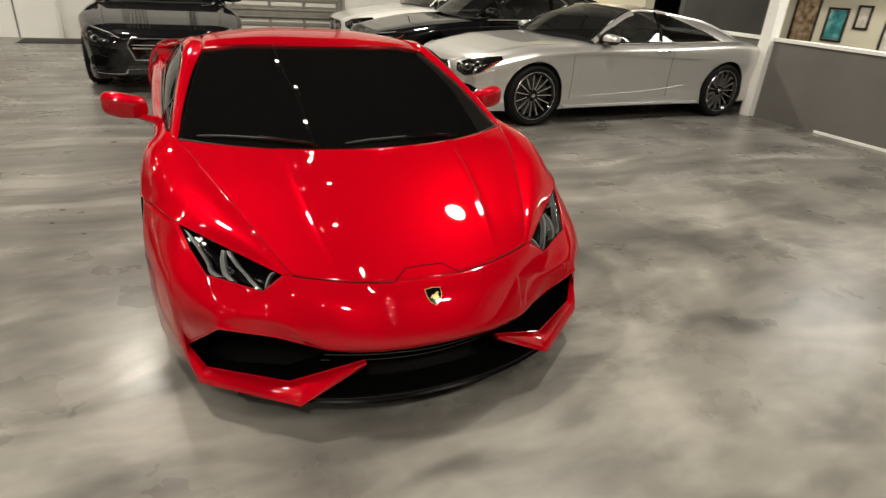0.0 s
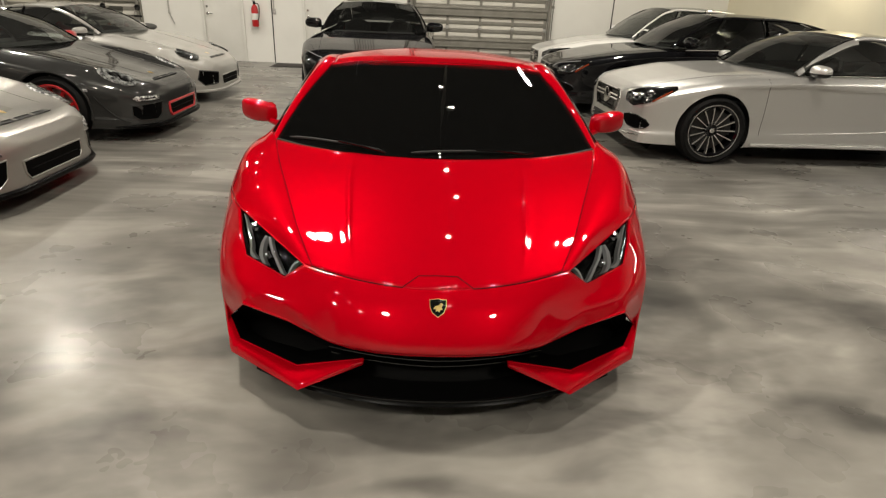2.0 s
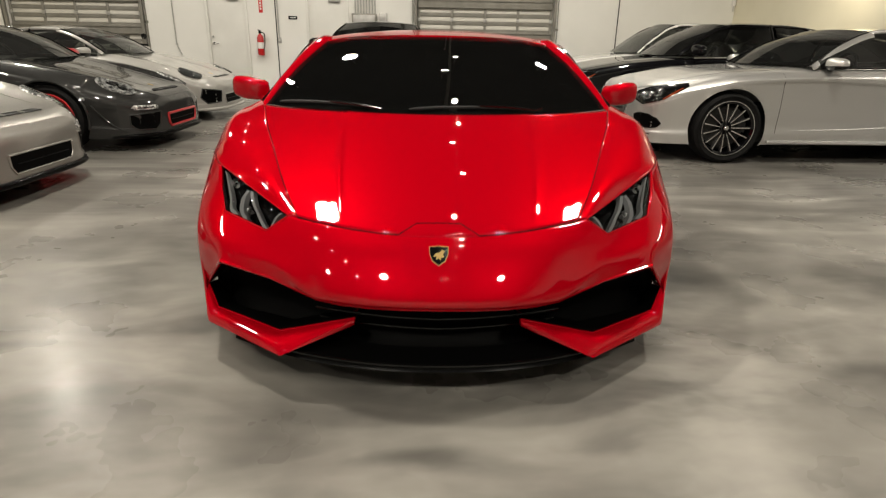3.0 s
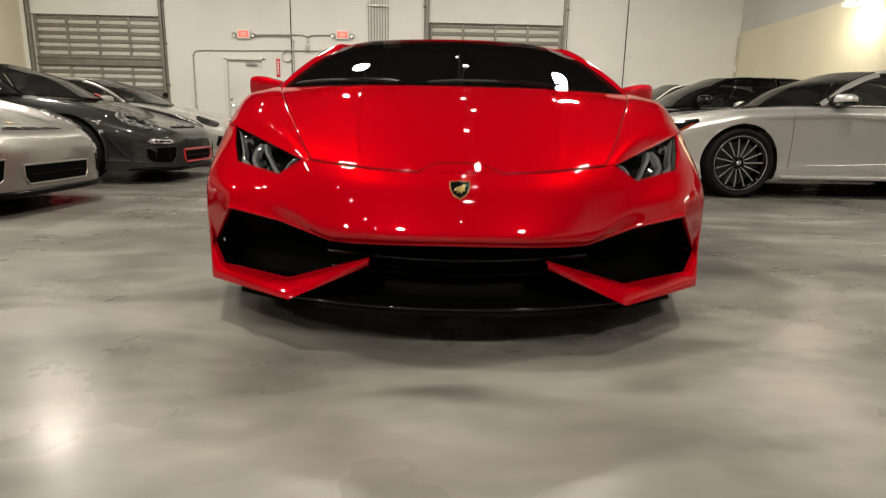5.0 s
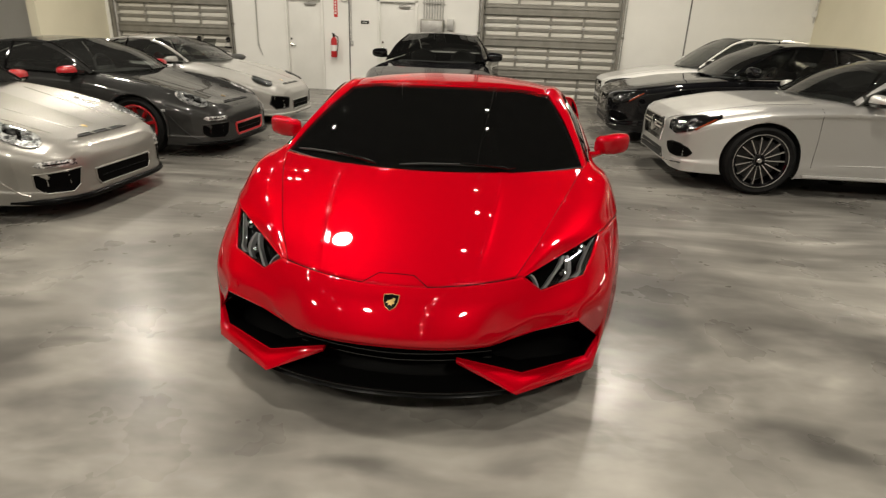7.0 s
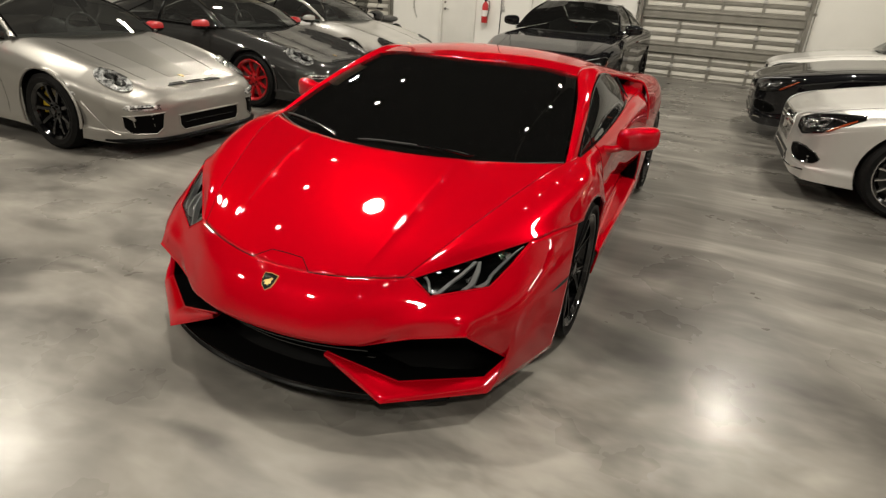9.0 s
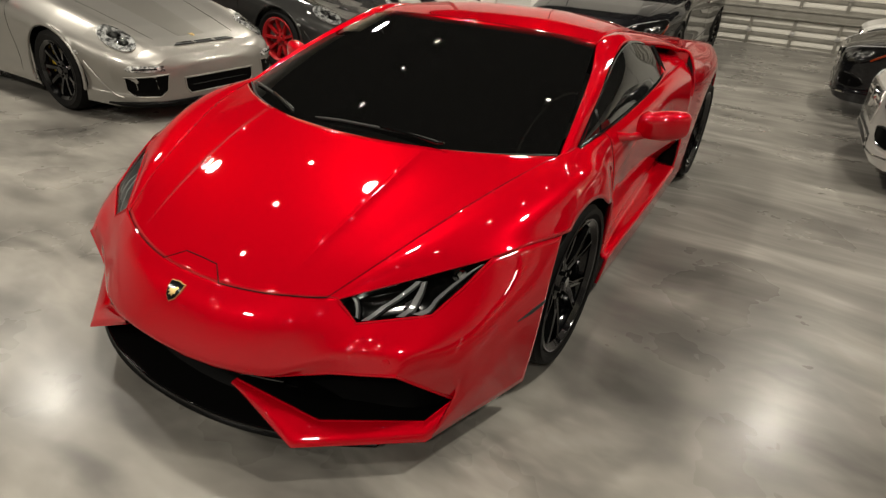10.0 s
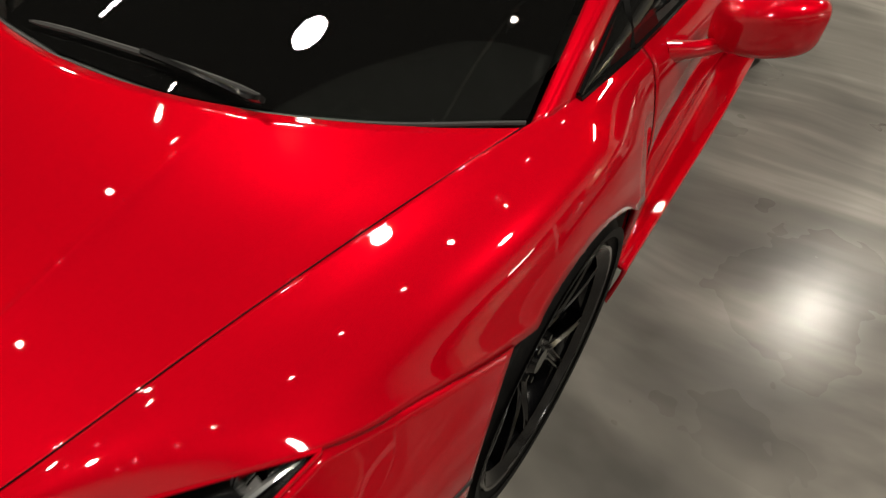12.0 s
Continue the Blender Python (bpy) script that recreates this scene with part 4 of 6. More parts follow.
# rolled edges of the panels
for side in (1, -1):
    flip = lambda pts, dx=0.0, dy=0.0, dz=0.0: [Vector(((p[0] + dx) * side, p[1] + dy, p[2] + dz)) for p in pts]
    part("panel_edge", tube(flip(HOOD_S[1:], 0.0035, 0.0, -0.0016), 0.0022, 8), RED, hero)
    part("panel_edge", tube(flip([hood_point(0.997, k / 40) for k in range(1, 41)], -0.0016, 0.0, -0.0016), 0.0022, 8), RED, hero)
    part("panel_edge", tube(flip(spline([HI, HT], 9), 0.0, 0.0, 0.0), 0.0028, 8), RED, hero)
    part("panel_edge", tube(flip(LAMP_LOW, 0.0, -0.001, -0.0015), 0.0032, 8), RED, hero)
    part("panel_edge", tube(flip(spline([c[3] for c in BUMPER[:8]], 57, True), 0.0, 0.004, 0.001), 0.005, 8), RED, hero)
    part("panel_edge", tube(flip(spline(UP, 31, True), 0.0, 0.003, -0.002), 0.004, 8), RED, hero)

# mirrors
for side in (1, -1):
    bm = bmesh.new()
    bmesh.ops.create_uvsphere(bm, u_segments=48, v_segments=26, radius=1.0)
    for v in bm.verts:
        c = v.co
        c.x, c.y, c.z = [math.copysign(abs(q) ** f, q) for q, f in zip(c, (0.45, 0.72, 0.52))]
        taper = 1.0 - 0.16 * max(0.0, -c.x) - 0.05 * max(0.0, c.x)
        k = c.x
        c.x *= 0.107
        c.y = c.y * (0.060 if c.y < 0 else 0.036) * taper + 0.018 * k * k
        c.z = c.z * (0.064 if c.z > 0 else 0.058) * taper + 0.012 * k
    bm.transform(pose(1.038, 1.775, 0.834, 0, 0, 20))
    mir = part("door_mirror", bm if side > 0 else mirrored(bm), RED, hero, "red door mirror on a short stalk")
    st = tube(spline([(0.990, 1.765, 0.797), (0.94, 1.71, 0.783), (0.876, 1.63, 0.785)], 9), [0.022, 0.020, 0.018, 0.018, 0.018, 0.019, 0.021, 0.024, 0.028], 10)
    part("stalk", st if side > 0 else mirrored(st), RED, mir, "red mirror stalk")
    pane = slab([(-0.09, -0.04), (-0.095, 0.03), (-0.07, 0.045), (0.08, 0.045), (0.092, 0.03), (0.088, -0.035), (0.06, -0.045), (-0.06, -0.045)], 0.004, "XZ", 0.034)
    pane.transform(pose(1.038, 1.778, 0.836, 0, 0, 20))
    part("mirror_glass", pane if side > 0 else mirrored(pane), CHROME, mir, "mirror glass")

# wipers
SCREEN_TREE = skin_of(screen)
for x0, y0, x1, y1 in ((-0.72, 1.150, -0.26, 0.928), (-0.12, 0.905, 0.42, 0.970)):
    way = Vector((0, 0.35, -1)).normalized()
    blade = drop_on(SCREEN_TREE, [(x0 + (x1 - x0) * k / 14, y0 + (y1 - y0) * k / 14, 0.82) for k in range(15)], way, -0.012)
    wip = part("wiper", tube(blade, [0.003] + [0.006] * 13 + [0.003], 6), MATT_BLACK, hero, "black wiper blade")
    arm = drop_on(SCREEN_TREE, [(x0 + (x1 - x0) * (0.55 + 0.5 * k / 9), y0 + (y1 - y0) * (0.55 + 0.5 * k / 9) - 0.018 * k / 9, 0.82) for k in range(10)], way, -0.018)
    part("wiper_arm", tube(arm, 0.006, 6), GLOSS_BLACK, wip)
cowl = [Vector((p.x, p.y - 0.006, p.z - 0.006)) for p in spline(SCREEN_B, 25)]
line = [Vector((-p.x, p.y, p.z)) for p in reversed(cowl)] + cowl[1:]
part("cowl", tube(line, 0.005, 8), MATT_BLACK, hero, "black cowl under the windscreen")
# badge: a plain shield in gold and black
NOSE = skin_of(bumper)
shield = [(-0.031, 0.033), (-0.015, 0.034), (0.0, 0.037), (0.015, 0.034), (0.031, 0.033), (0.030, 0.006), (0.021, -0.018), (0.0, -0.034), (-0.021, -0.018), (-0.030, 0.006)]
up_nose = Vector((0, 0.75, 0.66))
badge = part("badge", conform(NOSE, shield, (0, 0.105, 0.468), (1, 0, 0), up_nose, 0.004), GOLD, hero, "gold and black shield badge")
part("badge_field", conform(NOSE, [(u * 0.92, v * 0.92) for u, v in shield], (0, 0.105, 0.467), (1, 0, 0), up_nose, 0.0055), GLOSS_BLACK, badge, "black field")
part("badge_figure", conform(NOSE, [(-0.018, -0.004), (-0.010, 0.007), (0.002, 0.010), (0.010, 0.019), (0.018, 0.015), (0.013, 0.004), (0.016, -0.006), (0.007, -0.006), (0.006, -0.016), (-0.001, -0.009), (-0.009, -0.014), (-0.007, -0.003)], (0, 0.105, 0.466), (1, 0, 0), up_nose, 0.0068), GOLD, badge, "plain gold shape")
for side in (1, -1):
    for x, z in ((0.34, 0.332), (0.70, 0.412)):
        ring = [(0.012 * math.cos(a), 0.012 * math.sin(a)) for a in np.linspace(0, 2 * math.pi, 9)[:-1]]
        part("parking_sensor", conform(NOSE, ring, (side * x, 0.1, z), (1, 0, 0), (0, 0, 1), 0.0015, rings=2, dense=1), RED, hero)
    wedge = [(0.0, -0.034), (0.07, -0.024), (0.150, -0.020), (0.150, -0.033), (0.07, -0.038)]
    if side < 0:
        wedge = [(-u, v) for u, v in reversed(wedge)]
    part("side_marker", conform(NOSE, wedge, (side * 0.95, 0.632, 0.478), (0, side, 0), (0, 0, 1), 0.002, rings=3, dense=2), MATT_BLACK, hero, "dark side marker lens")

# the side intakes
for side in (1, -1):
    # near-black sheets and plates carry the shade inside these intakes
    top = spline([PILLAR[k][2] for k in (5, 6, 7)], 13)
    bm = bmesh.new()
    add_grid(bm, [[Vector((p.x - 0.004, p.y, p.z - 0.004)), Vector((p.x - 0.06, p.y, p.z - 0.02)), Vector((p.x - 0.10, p.y, p.z - 0.06)), Vector((p.x - 0.11, p.y, 0.80))] for p in top])
    part("upper_intake", bm if side > 0 else mirrored(bm), MOUTH, hero, "black upper air intake")
    part("intake_wall", box((0.30, 0.02, 0.12), (side * 0.735, 2.972, 0.912), bevel=0.008), RED, hero)
    bm = slab([(0.872, 0.335), (0.905, 0.395), (0.948, 0.43), (0.956, 0.37), (0.950, 0.295), (0.91, 0.298)], 0.02, "XZ", 2.94)
    part("side_intake", bm if side > 0 else mirrored(bm), MOUTH, hero, "black side air intake")

# cabin
dash = surface([[(x, 0.862 + 0.49 * x * x, 0.782), (x, 1.30, 0.80), (x, 1.60, 0.805), (x, 1.74, 0.74), (x, 1.72, 0.50)] for x in (-0.74, -0.4, 0.0, 0.4, 0.74)], 21, 17)
part("dashboard", dash, DASH, hero, "dark dashboard")
for x in (-0.38, 0.38):
    bm = surface([[(x + dx, 2.22 + abs(dx) * -0.1, 0.95 - 0.25 * abs(dx)), (x + dx, 2.12 - 0.12 * abs(dx), 0.72), (x + dx, 2.0 - 0.2 * abs(dx), 0.45), (x + dx, 1.62, 0.42 + 0.3 * abs(dx))] for dx in (-0.24, -0.12, 0, 0.12, 0.24)], 13, 17, centre=(x, 2.6, 0.2))
    thick(part("seat", bm, DASH, hero, "dark bucket seat"), 0.09)
bm = bmesh.new()
add_lathe(bm, [(0.018 * math.cos(a), 0.175 + 0.018 * math.sin(a)) for a in np.linspace(0, 2 * math.pi, 9)[:-1]], 36, "Y", closed=True)
add_box(bm, (0.33, 0.03, 0.05), bevel=0.01)
add_box(bm, (0.05, 0.03, 0.16), (0, 0, -0.08), bevel=0.01)
bm.transform(pose(0.38, 1.80, 0.82, -22))
part("steering_wheel", bm, LAMP_GREY, hero, "grey steering wheel")
part("bulkhead_panel", box((1.2, 0.05, 0.5), (0, 2.55, 0.80), bevel=0.01), LEATHER, hero)
for side in (1, -1):
    part("tail_light", box((0.34, 0.03, 0.10), (side * 0.58, 4.44, 0.70), bevel=0.012), TAIL_RED, hero, "red tail light")
    part("cabin_side", box((0.06, 1.3, 0.35), (side * 0.80, 1.95, 0.64), bevel=0.02), LEATHER, hero)


# ---- the other cars ----
def table(stations, y, k):
    """Smooth value of column k of a station table at y."""
    ys = [s[0] for s in stations]
    if y <= ys[0]:
        return stations[0][k]
    for a in range(len(ys) - 1):
        if y <= ys[a + 1]:
            u = (y - ys[a]) / (ys[a + 1] - ys[a])
            p, q = stations[a][k], stations[a + 1][k]
            m0 = (q - (stations[a - 1][k] if a > 0 else p)) / 2
            m1 = ((stations[a + 2][k] if a + 2 < len(ys) else q) - p) / 2
            return (2 * u**3 - 3 * u**2 + 1) * p + (u**3 - 2 * u**2 + u) * m0 + (-2 * u**3 + 3 * u**2) * q + (u**3 - u**2) * m1
    return stations[-1][k]


def car_body(car, P):
    """Lower body of a car from stations (y, half width, top, shoulder, crest, sill): nose at y = 0, towards -y."""
    st, paint = P["stations"], P["paint"]
    ys = sorted(set([s[0] for s in st] + list(np.linspace(st[0][0], st[-1][0], 90))))
    rows = []
    for y in ys:
        w, zt, zs, cr, zl = [table(st, y, k) for k in range(1, 6)]
        sec = [(0, y, zt), (0.30 * w, y, zt), (0.56 * w, y, zt + 0.3 * cr), (0.76 * w, y, zt + cr - 0.2 * (zt - zs)), (0.92 * w, y, zs + 0.3 * (zt + cr - zs)), (0.99 * w, y, zs - 0.03), (w, y, zs - 0.13 * (zs - zl) / 0.5), (0.978 * w, y, zl + 0.48 * (zs - zl)), (0.970 * w, y, zl + 0.28 * (zs - zl)), (0.980 * w, y, zl + 0.09), (0.965 * w, y, zl)]
        if "crease" in P:
            ya, za, yb, zb, deep = P["crease"]
            u = (y - ya) / (yb - ya)
            zc = min(za + (zb - za) * u, zs - 0.075)
            d = deep * max(0.0, min(1.0, 5 * u, 6 * (1.04 - u)))
            sec[6:8] = [(w, y, zc + 0.022), (w - d * 0.35, y, zc), (w - d, y, zc - 0.022), (0.978 * w - 0.3 * d, y, zl + 0.46 * (zs - zl))]
        rows.append(spline(sec, 61))
    bm = bmesh.new()
    vs = add_grid(bm, rows)
    both(bm)
    for end in (0, -1):
        y = ys[end]
        ring = [v for v in bm.verts if abs(v.co.y - y) < 1e-5]
        mid = sum((v.co for v in ring), Vector()) / len(ring)
        ring.sort(key=lambda v: math.atan2(v.co.z - mid.z, v.co.x - mid.x))
        bm.faces.new(ring)
    bm.normal_update()
    outward(bm, (0, st[-1][0] / 2, 0.2))
    g = P["cabin"]
    y0, y3 = g["y0"], g["y3"]
    dead = [f for f in bm.faces if len(f.verts) < 5 and y0 + 0.1 < f.calc_center_median().y < y3 - 0.1 and abs(f.calc_center_median().x) < 0.70 * table(st, f.calc_center_median().y, 1) and f.normal.z > 0.5]
    bmesh.ops.delete(bm, geom=dead, context="FACES")
    for a in P["axles"]:
        cut_arch(bm, (a, P["tyre"]), P["tyre"] + P.get("gap", 0.05), 0.45 * st[3][1])
    body = part("body", bm, paint, car, P["body_label"])
    part("floor_pan", box((1.3, st[-1][0] - 0.7, 0.3), (0, st[-1][0] / 2, 0.32), bevel=0.02), MATT_BLACK, car)
    return body


def car_cabin(car, P):
    g, paint, st = P["cabin"], P["paint"], P["stations"]
    y0, z0, y1, zr, y2, y3, z3, wb, wr, wc = [g[k] for k in ("y0", "z0", "y1", "zr", "y2", "y3", "z3", "wb", "wr", "wc")]
    base, top = Vector((wb - 0.03, y0 + 0.14, z0 + 0.02)), Vector((wr, y1 + 0.05, zr - 0.045))
    back, foot = Vector((wr - 0.03, y2, zr - 0.06)), Vector((wc, y3, z3))
    over = Vector((wr + 0.015, (y1 + y2) / 2, zr - 0.03))
    bow = Vector((0.02, -0.02, 0.035))
    rail = spline([base, base.lerp(top, 0.5) + bow, top, over, back, back.lerp(foot, 0.5) + Vector((0.02, 0.03, 0.045)), foot], 61)
    ws = surface([[Vector((base.x * u, base.y - 0.16 * (1 - u * u), base.z - 0.005)), Vector(((base.x + top.x) / 2 * u * 1.02, (base.y + top.y) / 2 - 0.12 * (1 - u * u) - 0.02, (base.z + top.z) / 2 + 0.035 + 0.012 * (1 - u * u))), Vector((top.x * u, top.y - 0.07 * (1 - u * u), top.z + 0.03 * (1 - u * u)))] for u in (0, 0.4, 0.75, 1)], 17, 11, centre=(0, 3, 0))
    part("windscreen", both(ws), P.get("screen_glass", TINT_MID), car, "tinted windscreen")
    rf = surface([[Vector((p.x * u, p.y - q * (1 - u * u), p.z + 0.045 * (1 - u * u) * s)) for u in (0, 0.4, 0.75, 1)] for p, q, s in ((top, 0.07, 0.66), (over, 0.0, 0.9), (back, -0.02, 0.8))], 21, 11, centre=(0, 2.5, 0))
    thick(part("roof", both(rf), P.get("roof_mat", paint), car), 0.02)
    bl = surface([[Vector((back.x * u, back.y + 0.02 * (1 - u * u), back.z + 0.036 * (1 - u * u))), Vector(((back.x + foot.x) / 2 * u * 1.02, (back.y + foot.y) / 2 + 0.05, (back.z + foot.z) / 2 + 0.055)), Vector((foot.x * u, foot.y + 0.10 * (1 - u * u), foot.z + 0.0))] for u in (0, 0.4, 0.75, 1)], 17, 11, centre=(0, 2, 0))
    part("rear_window", both(bl), TINT_DARK, car, "dark rear window")
    belt = []
    for k in range(61):
        p = rail[k]
        w = table(st, p.y, 1)
        zb = table(st, p.y, 3) + 0.62 * (table(st, p.y, 2) + table(st, p.y, 4) - table(st, p.y, 3))
        belt.append(Vector((min(0.90 * w, wb + 0.02), p.y, min(zb, p.z - 0.003) if k else p.z)))
    for side in (1, -1):
        f = lambda v: Vector((v.x * side, v.y, v.z))
        a, b = int(61 * g.get("glass_from", 0.06)), int(61 * g["glass_to"])
        c = int(61 * g["pillar"])
        for name, k0, k1, mat in (("side_window", a, c, P.get("side_glass", TINT_DARK)), ("quarter_window", c + 1, b, P.get("side_glass", TINT_DARK)), ("rear_pillar", c + 1, 60, paint)):
            if k1 <= k0 + 1:
                continue
            bm = bmesh.new()
            rows = []
            for k in range(k0, k1 + 1):
                h = max(0.0, 1.0 - max(0.0, (k - c - 1) / (b - c - 1)) ** g.get("sweep", 2.4))
                lo, hi = (0.0, h) if name != "rear_pillar" else (h, 1.0)
                rows.append([f(belt[k].lerp(rail[k], u) + Vector((0.03 * math.sin(math.pi * u), 0, 0))) for u in np.linspace(lo, hi, 7)])
            add_grid(bm, rows)
            bmesh.ops.remove_doubles(bm, verts=bm.verts, dist=0.0004)
            bm.normal_update()
            outward(bm, (0, 2.5, 0.9))
            part(name, bm, mat, car)
            if name == "quarter_window":
                part("window_trim", tube([r[-1] + Vector((0.006 * side, 0, 0)) for r in rows], 0.008, 6), P.get("trim", CHROME), car)
        kt = min(range(61), key=lambda k: (rail[k] - top).length)
        part("roof_rail", tube([f(p.lerp(b, min(0.5, 0.016 / max(0.03, (p - b).length))) + Vector((0.004, 0, -0.004))) for p, b in zip(rail[kt:], belt[kt:])], g.get("rail_r", 0.028), 8), paint, car)
        part("screen_seal", tube([f(p + Vector((0.002, 0, -0.004))) for p in rail[:kt + 1]], 0.010, 6), GLOSS_BLACK, car)
        bm = bmesh.new()
        rows = []
        for p, q in zip(rail[:kt + 2], belt[:kt + 2]):
            d = q - p
            d = d * min(1.0, g.get("pillar_w", 0.05) / max(0.001, d.length))
            rows.append([f(p + Vector((0.004, 0, -0.006))), f(p + d * 0.35 + Vector((0.020, 0, 0))), f(p + d * 0.8 + Vector((0.020, 0, 0))), f(p + d * 1.05 + Vector((0.004, 0, 0)))])
        add_grid(bm, rows)
        bm.normal_update()
        outward(bm, (0, 2.5, 0.9))
        part("screen_pillar", bm, paint, car)
        part("belt_trim", tube([f(p + Vector((0.012, 0, 0.004))) for p in belt[a:b + 1]], 0.009, 6), P.get("trim", CHROME), car)
        part("pillar_bar", tube([f(belt[c].lerp(rail[c], u) + Vector((0.03 * math.sin(math.pi * u) + 0.002, 0, 0))) for u in np.linspace(0, 1, 7)], 0.016, 6), GLOSS_BLACK, car)
        for x in (0.36,):
            q = surface([[(side * x + dx, y0 + 1.30, zr - 0.28 - 0.4 * abs(dx)), (side * x + dx, y0 + 1.18, 0.80), (side * x + dx, y0 + 1.08, 0.52), (side * x + dx, y0 + 0.62, 0.50)] for dx in (-0.22, 0, 0.22)], 9, 13, centre=(side * x, 3.5, 0.2))
            thick(part("seat", q, P.get("seat_mat", LEATHER), car), 0.1)
        k = P.get("mirror_scale", 1)
        halves = []
        for up in (1, -1):
            m = bmesh.new()
            bmesh.ops.create_uvsphere(m, u_segments=28, v_segments=16, radius=1.0)
            bmesh.ops.bisect_plane(m, geom=list(m.verts) + list(m.edges) + list(m.faces), plane_co=(0, 0, -0.12), plane_no=(0, 0, up), clear_inner=True)
            for v in m.verts:
                x, y, z = [math.copysign(abs(c) ** q, c) for c, q in zip(v.co, (0.62, 0.85, 0.7))]
                v.co = Vector((x * 0.105 * k, y * (0.055 if y > 0 else 0.075), z * 0.058 * k * (1 - 0.12 * x * side)))
            m.transform(pose(side * (wb + 0.155), y0 + g.get("mirror_y", 0.42), z0 + g.get("mirror_z", 0.09), 0, 0, side * 12))
            halves.append(m)
        mir = part("door_mirror", halves[0], P.get("mirror_mat", paint), car, P.get("mirror_label", ""))
        part("mirror_base", halves[1], GLOSS_BLACK if paint is not BLACK_PAINT else paint, mir)
        part("stalk", tube([(side * (wb + 0.12), y0 + g.get("mirror_y", 0.42) + 0.01, z0 + g.get("mirror_z", 0.09) - 0.04), (side * (wb - 0.02), y0 + g.get("mirror_y", 0.42) + 0.03, z0 + g.get("mirror_z", 0.09) - 0.06)], 0.02, 6), GLOSS_BLACK, mir)
    part("dashboard", box((2 * wb - 0.2, 0.45, 0.25), (0, y0 + 0.42, z0 - 0.14), bevel=0.06), LEATHER, car)
    bm = lathe([(0.016 * math.cos(t), 0.175 + 0.016 * math.sin(t)) for t in np.linspace(0, 2 * math.pi, 7)[:-1]], 28, "Y", closed=True)
    add_box(bm, (0.33, 0.03, 0.06), bevel=0.01)
    bm.transform(pose(0.37, y0 + 0.78, z0 - 0.02, -22))
    part("steering_wheel", bm, LEATHER, car)
    return rail


def side_shape(pts, side):
    return pts if side > 0 else [(-u, v) for u, v in reversed(pts)]


def oval(a, b, n=16, tilt=0.0):
    c, s = math.cos(tilt), math.sin(tilt)
    return [(a * math.cos(t) * c - b * math.sin(t) * s, a * math.cos(t) * s + b * math.sin(t) * c) for t in np.linspace(0, 2 * math.pi, n + 1)[:-1]]


def stick(car, tree, name, mat, outline, origin, right, up=(0, 0, 1), label="", **kw):
    return part(name, conform(tree, outline, origin, right, up, **kw), mat, car, label)


def intake(car, tree, name, outline, origin, right, frame_mat, label, r=0.012, bars=0):
    """A near-black plate on a bumper, coloured like a shaded opening, with a rounded lip and slats across it."""
    ob = part(name, conform(tree, outline, origin, right, (0, 0, 1), 0.0025), MOUTH, car, label)
    right = Vector(right).normalized()
    way = Vector((0, 0, 1)).cross(right).normalized()
    ring = spline([Vector(origin) + right * u + Vector((0, 0, v)) for u, v in list(outline) + [outline[0]]], 49, True)
    part("lip", tube(drop_on(tree, ring, way, -0.002), r, 8), frame_mat, ob)
    us, vs = [p[0] for p in outline], [p[1] for p in outline]
    for k in range(bars):
        v = min(vs) + (max(vs) - min(vs)) * (k + 1) / (bars + 1)
        pts = [Vector(origin) + right * (min(us) * 0.82 + (max(us) - min(us)) * 0.82 * j / 12) + Vector((0, 0, v)) for j in range(13)]
        part("slat", tube(drop_on(tree, pts, way, -0.004), 0.004, 5), SATIN_BLACK, ob)
    return ob


def car_wheels(car, P):
    w = P["wheels"]
    for i, a in enumerate(P["axles"]):
        half = table(P["stations"], a, 1)
        for out in (1, -1):
            wheel(car, (out * (half - 0.012 - w["width"] / 2), a, P["tyre"]), out, P["tyre"], w["rim"], w["width"], w["spokes"], w["kind"], w["rim_mat"], w["face_mat"], w["caliper"], w.get("turn", 7), w.get("disc"))


